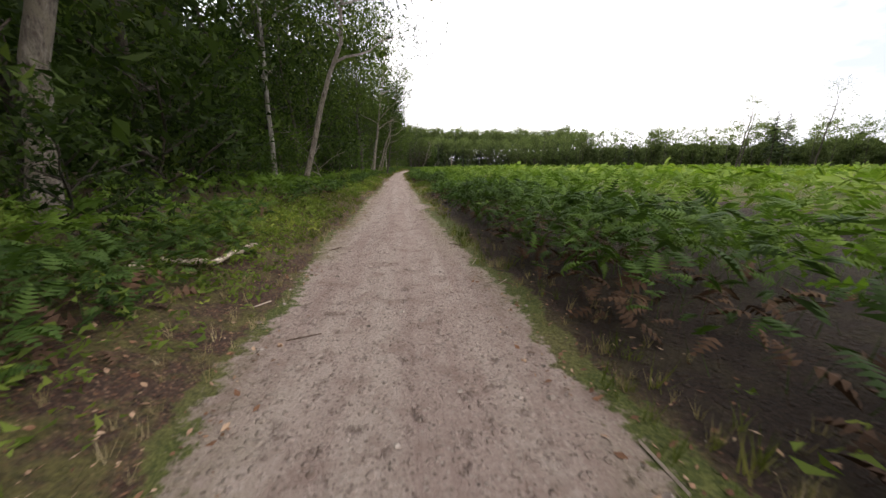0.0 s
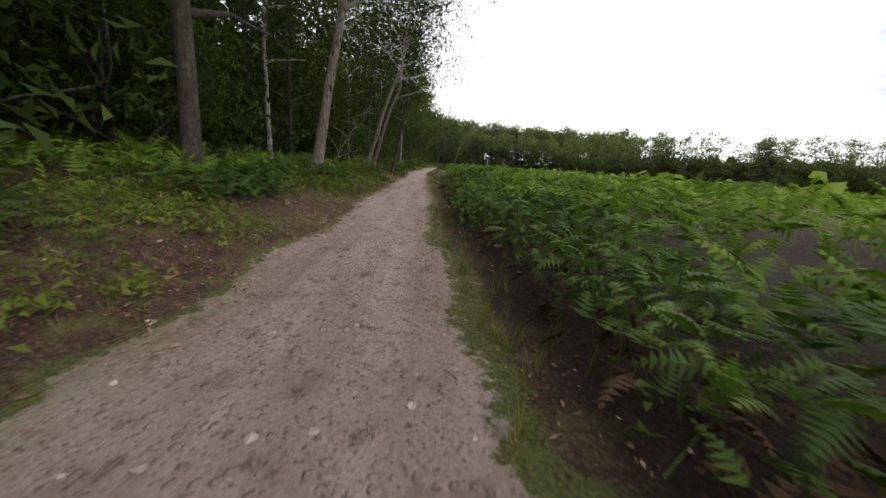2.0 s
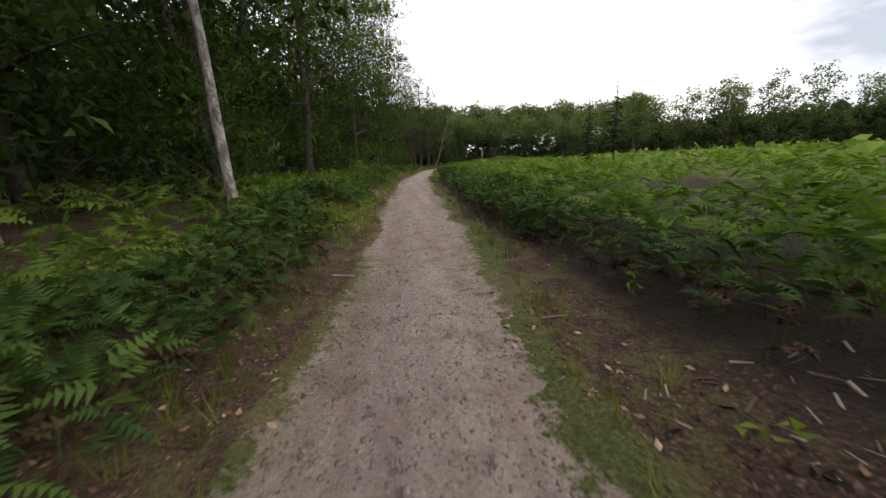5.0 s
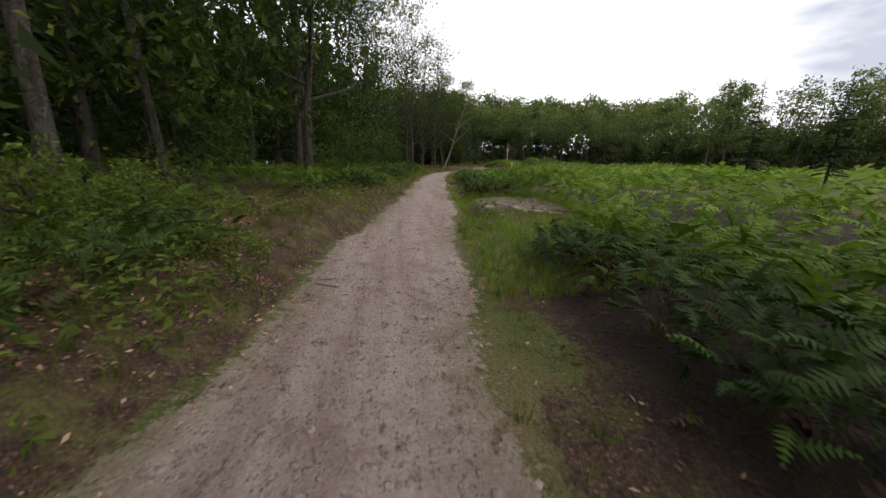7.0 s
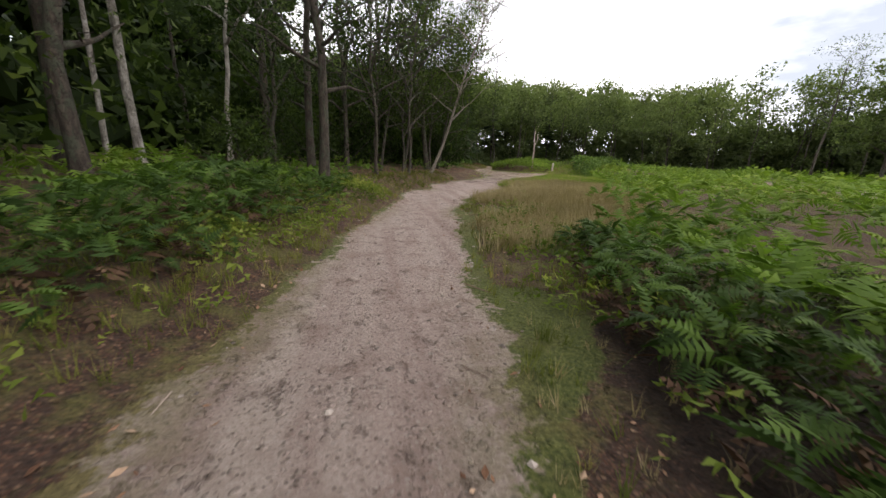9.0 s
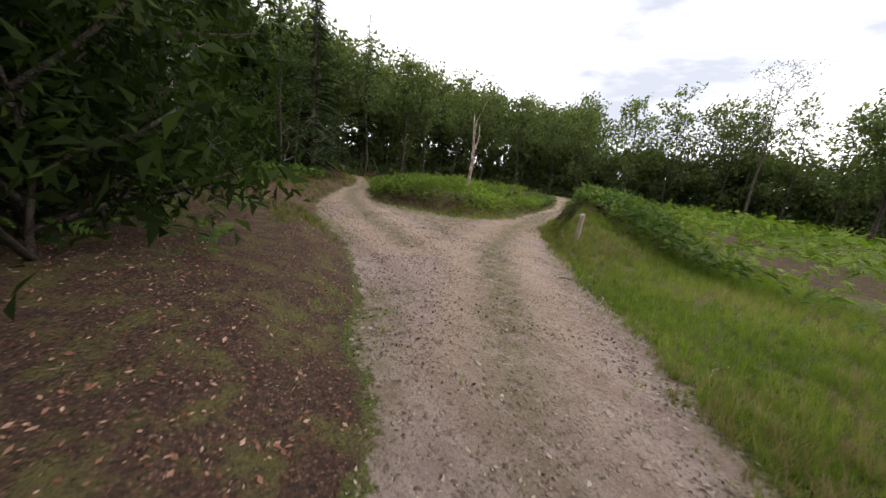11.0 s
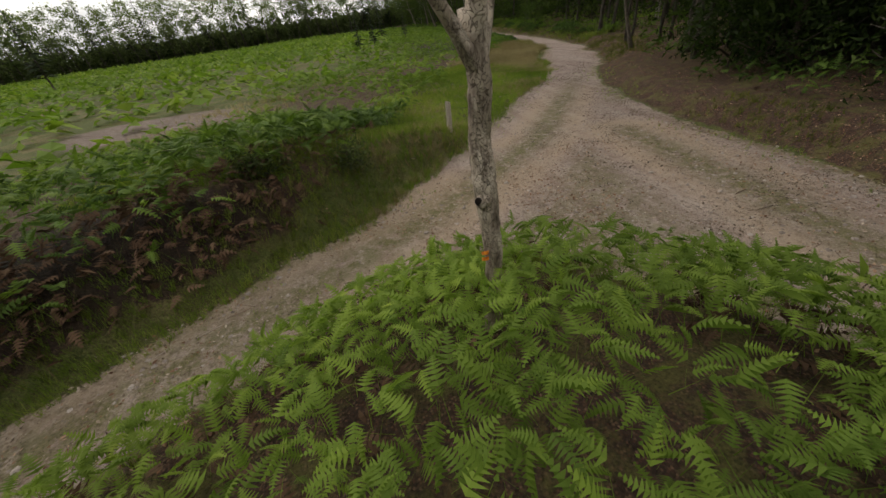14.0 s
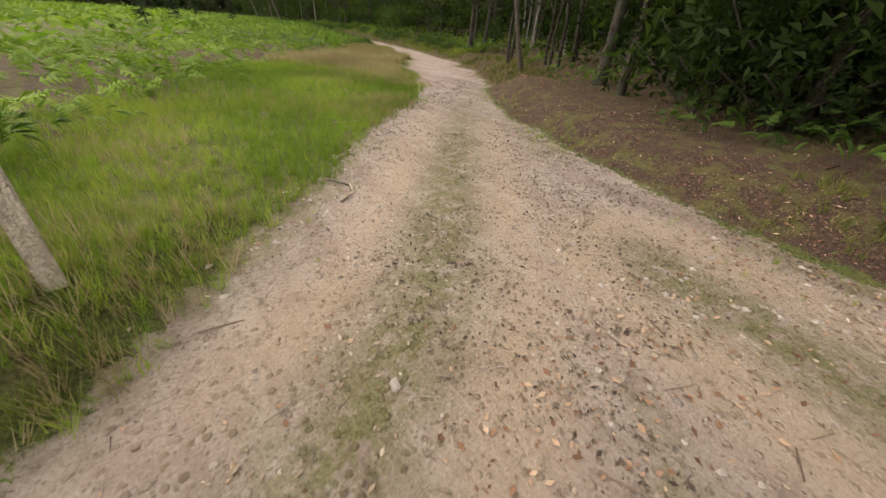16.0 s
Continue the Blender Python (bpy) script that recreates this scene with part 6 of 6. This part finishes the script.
# leaning tree over the bend, bare of leaves
LEANING = tree_meshes("leaning_tree", 10.5, 0.10, 0.30, 16, 3.2, 0.8, 120, 0.06, M_PALEBARK, M_HAZYLEAF, 320, 4, 0.5, 8, 0.5, 3.4, 4)
TWIGGY = tree_meshes("twiggy_tree", 9.5, 0.075, 0.25, 18, 2.6, 0.9, 260, 0.055, M_BARK, M_HAZYLEAF, 322, 4, 0.45, 7, 0.5, 0.9, 3)
tree("leaning_tree", LEANING, 11.2, 147.6, 0.2, 1.0, "leaning thin tree with bare pale twigs over the bend", "tree")
for k, (x, y) in enumerate(((9.6, 147.6), (11.0, 150.6), (7.4, 146.2), (8.6, 145.4), (6.2, 144.0), (12.6, 152.6))):
    tree("twiggy_tree", TWIGGY, x, y, 0.4 + 1.9 * k, 0.85 + 0.07 * k, "thin twiggy tree with few leaves at the bend", "tree", "twiggy trees at the bend")

# dead twigs reaching out of the forest
DEADTWIG = tree_meshes("dead_sapling", 3.4, 0.035, 0.25, 9, 1.3, 0.6, 0, 0.05, M_PALEBARK, M_HAZYLEAF, 330, 4, 0.5, 6, 0.5, 0.9, 2)
for k, (x, y, sc) in enumerate(((-4.9, 47.6, 0.9), (-4.0, 122.0, 0.9), (15.4, 160.9, 0.7), (20.3, 173.5, 0.9), (18.6, 171.0, 1.0), (19.4, 175.0, 0.8), (-4.4, 20.0, 0.9))):
    tree("dead_sapling", DEADTWIG, x, y, 1.7 * k, sc, "bare grey dead sapling with crooked twigs", "dead tree", "dead saplings in the forest")

# small twigs on the gravel
strew("twigs", 5200, 0, 0, 0, 0.8, lambda x, y, d, e: smooth(0.7, 0.0, np.abs(d)) * 0.5 + 0.4 * smooth(148, 154, y) * (d < 0), [(chip(k)[0] * (0.35, 1, 0.8), chip(k)[1]) for k in range(4)], 0.03, 0.17, M_CHIP, "thin dead twigs scattered on the gravel", "twigs", 74, 0.1, 0.006)

# broken branches along the cut edge of the cleared bank
for k in range(16):
    y = r5.uniform(51, 72)
    x = float(np.interp(y, [54.5, 60, 68.3, 74.3], [-0.2, -0.17, -0.22, -0.03])) + r5.uniform(0.45, 2.2)
    a, L = r5.uniform(0, 6.28), r5.uniform(0.3, 0.8)
    stick("broken_branch", [(x, y, 0.03), (x + 0.5 * L * math.cos(a), y + 0.5 * L * math.sin(a), 0.07), (x + L * math.cos(a), y + L * math.sin(a), 0.03)], r5.uniform(0.008, 0.019), 0.006, M_DEADWOOD, "broken grey branch among the wood chips", "branch", 5, k)


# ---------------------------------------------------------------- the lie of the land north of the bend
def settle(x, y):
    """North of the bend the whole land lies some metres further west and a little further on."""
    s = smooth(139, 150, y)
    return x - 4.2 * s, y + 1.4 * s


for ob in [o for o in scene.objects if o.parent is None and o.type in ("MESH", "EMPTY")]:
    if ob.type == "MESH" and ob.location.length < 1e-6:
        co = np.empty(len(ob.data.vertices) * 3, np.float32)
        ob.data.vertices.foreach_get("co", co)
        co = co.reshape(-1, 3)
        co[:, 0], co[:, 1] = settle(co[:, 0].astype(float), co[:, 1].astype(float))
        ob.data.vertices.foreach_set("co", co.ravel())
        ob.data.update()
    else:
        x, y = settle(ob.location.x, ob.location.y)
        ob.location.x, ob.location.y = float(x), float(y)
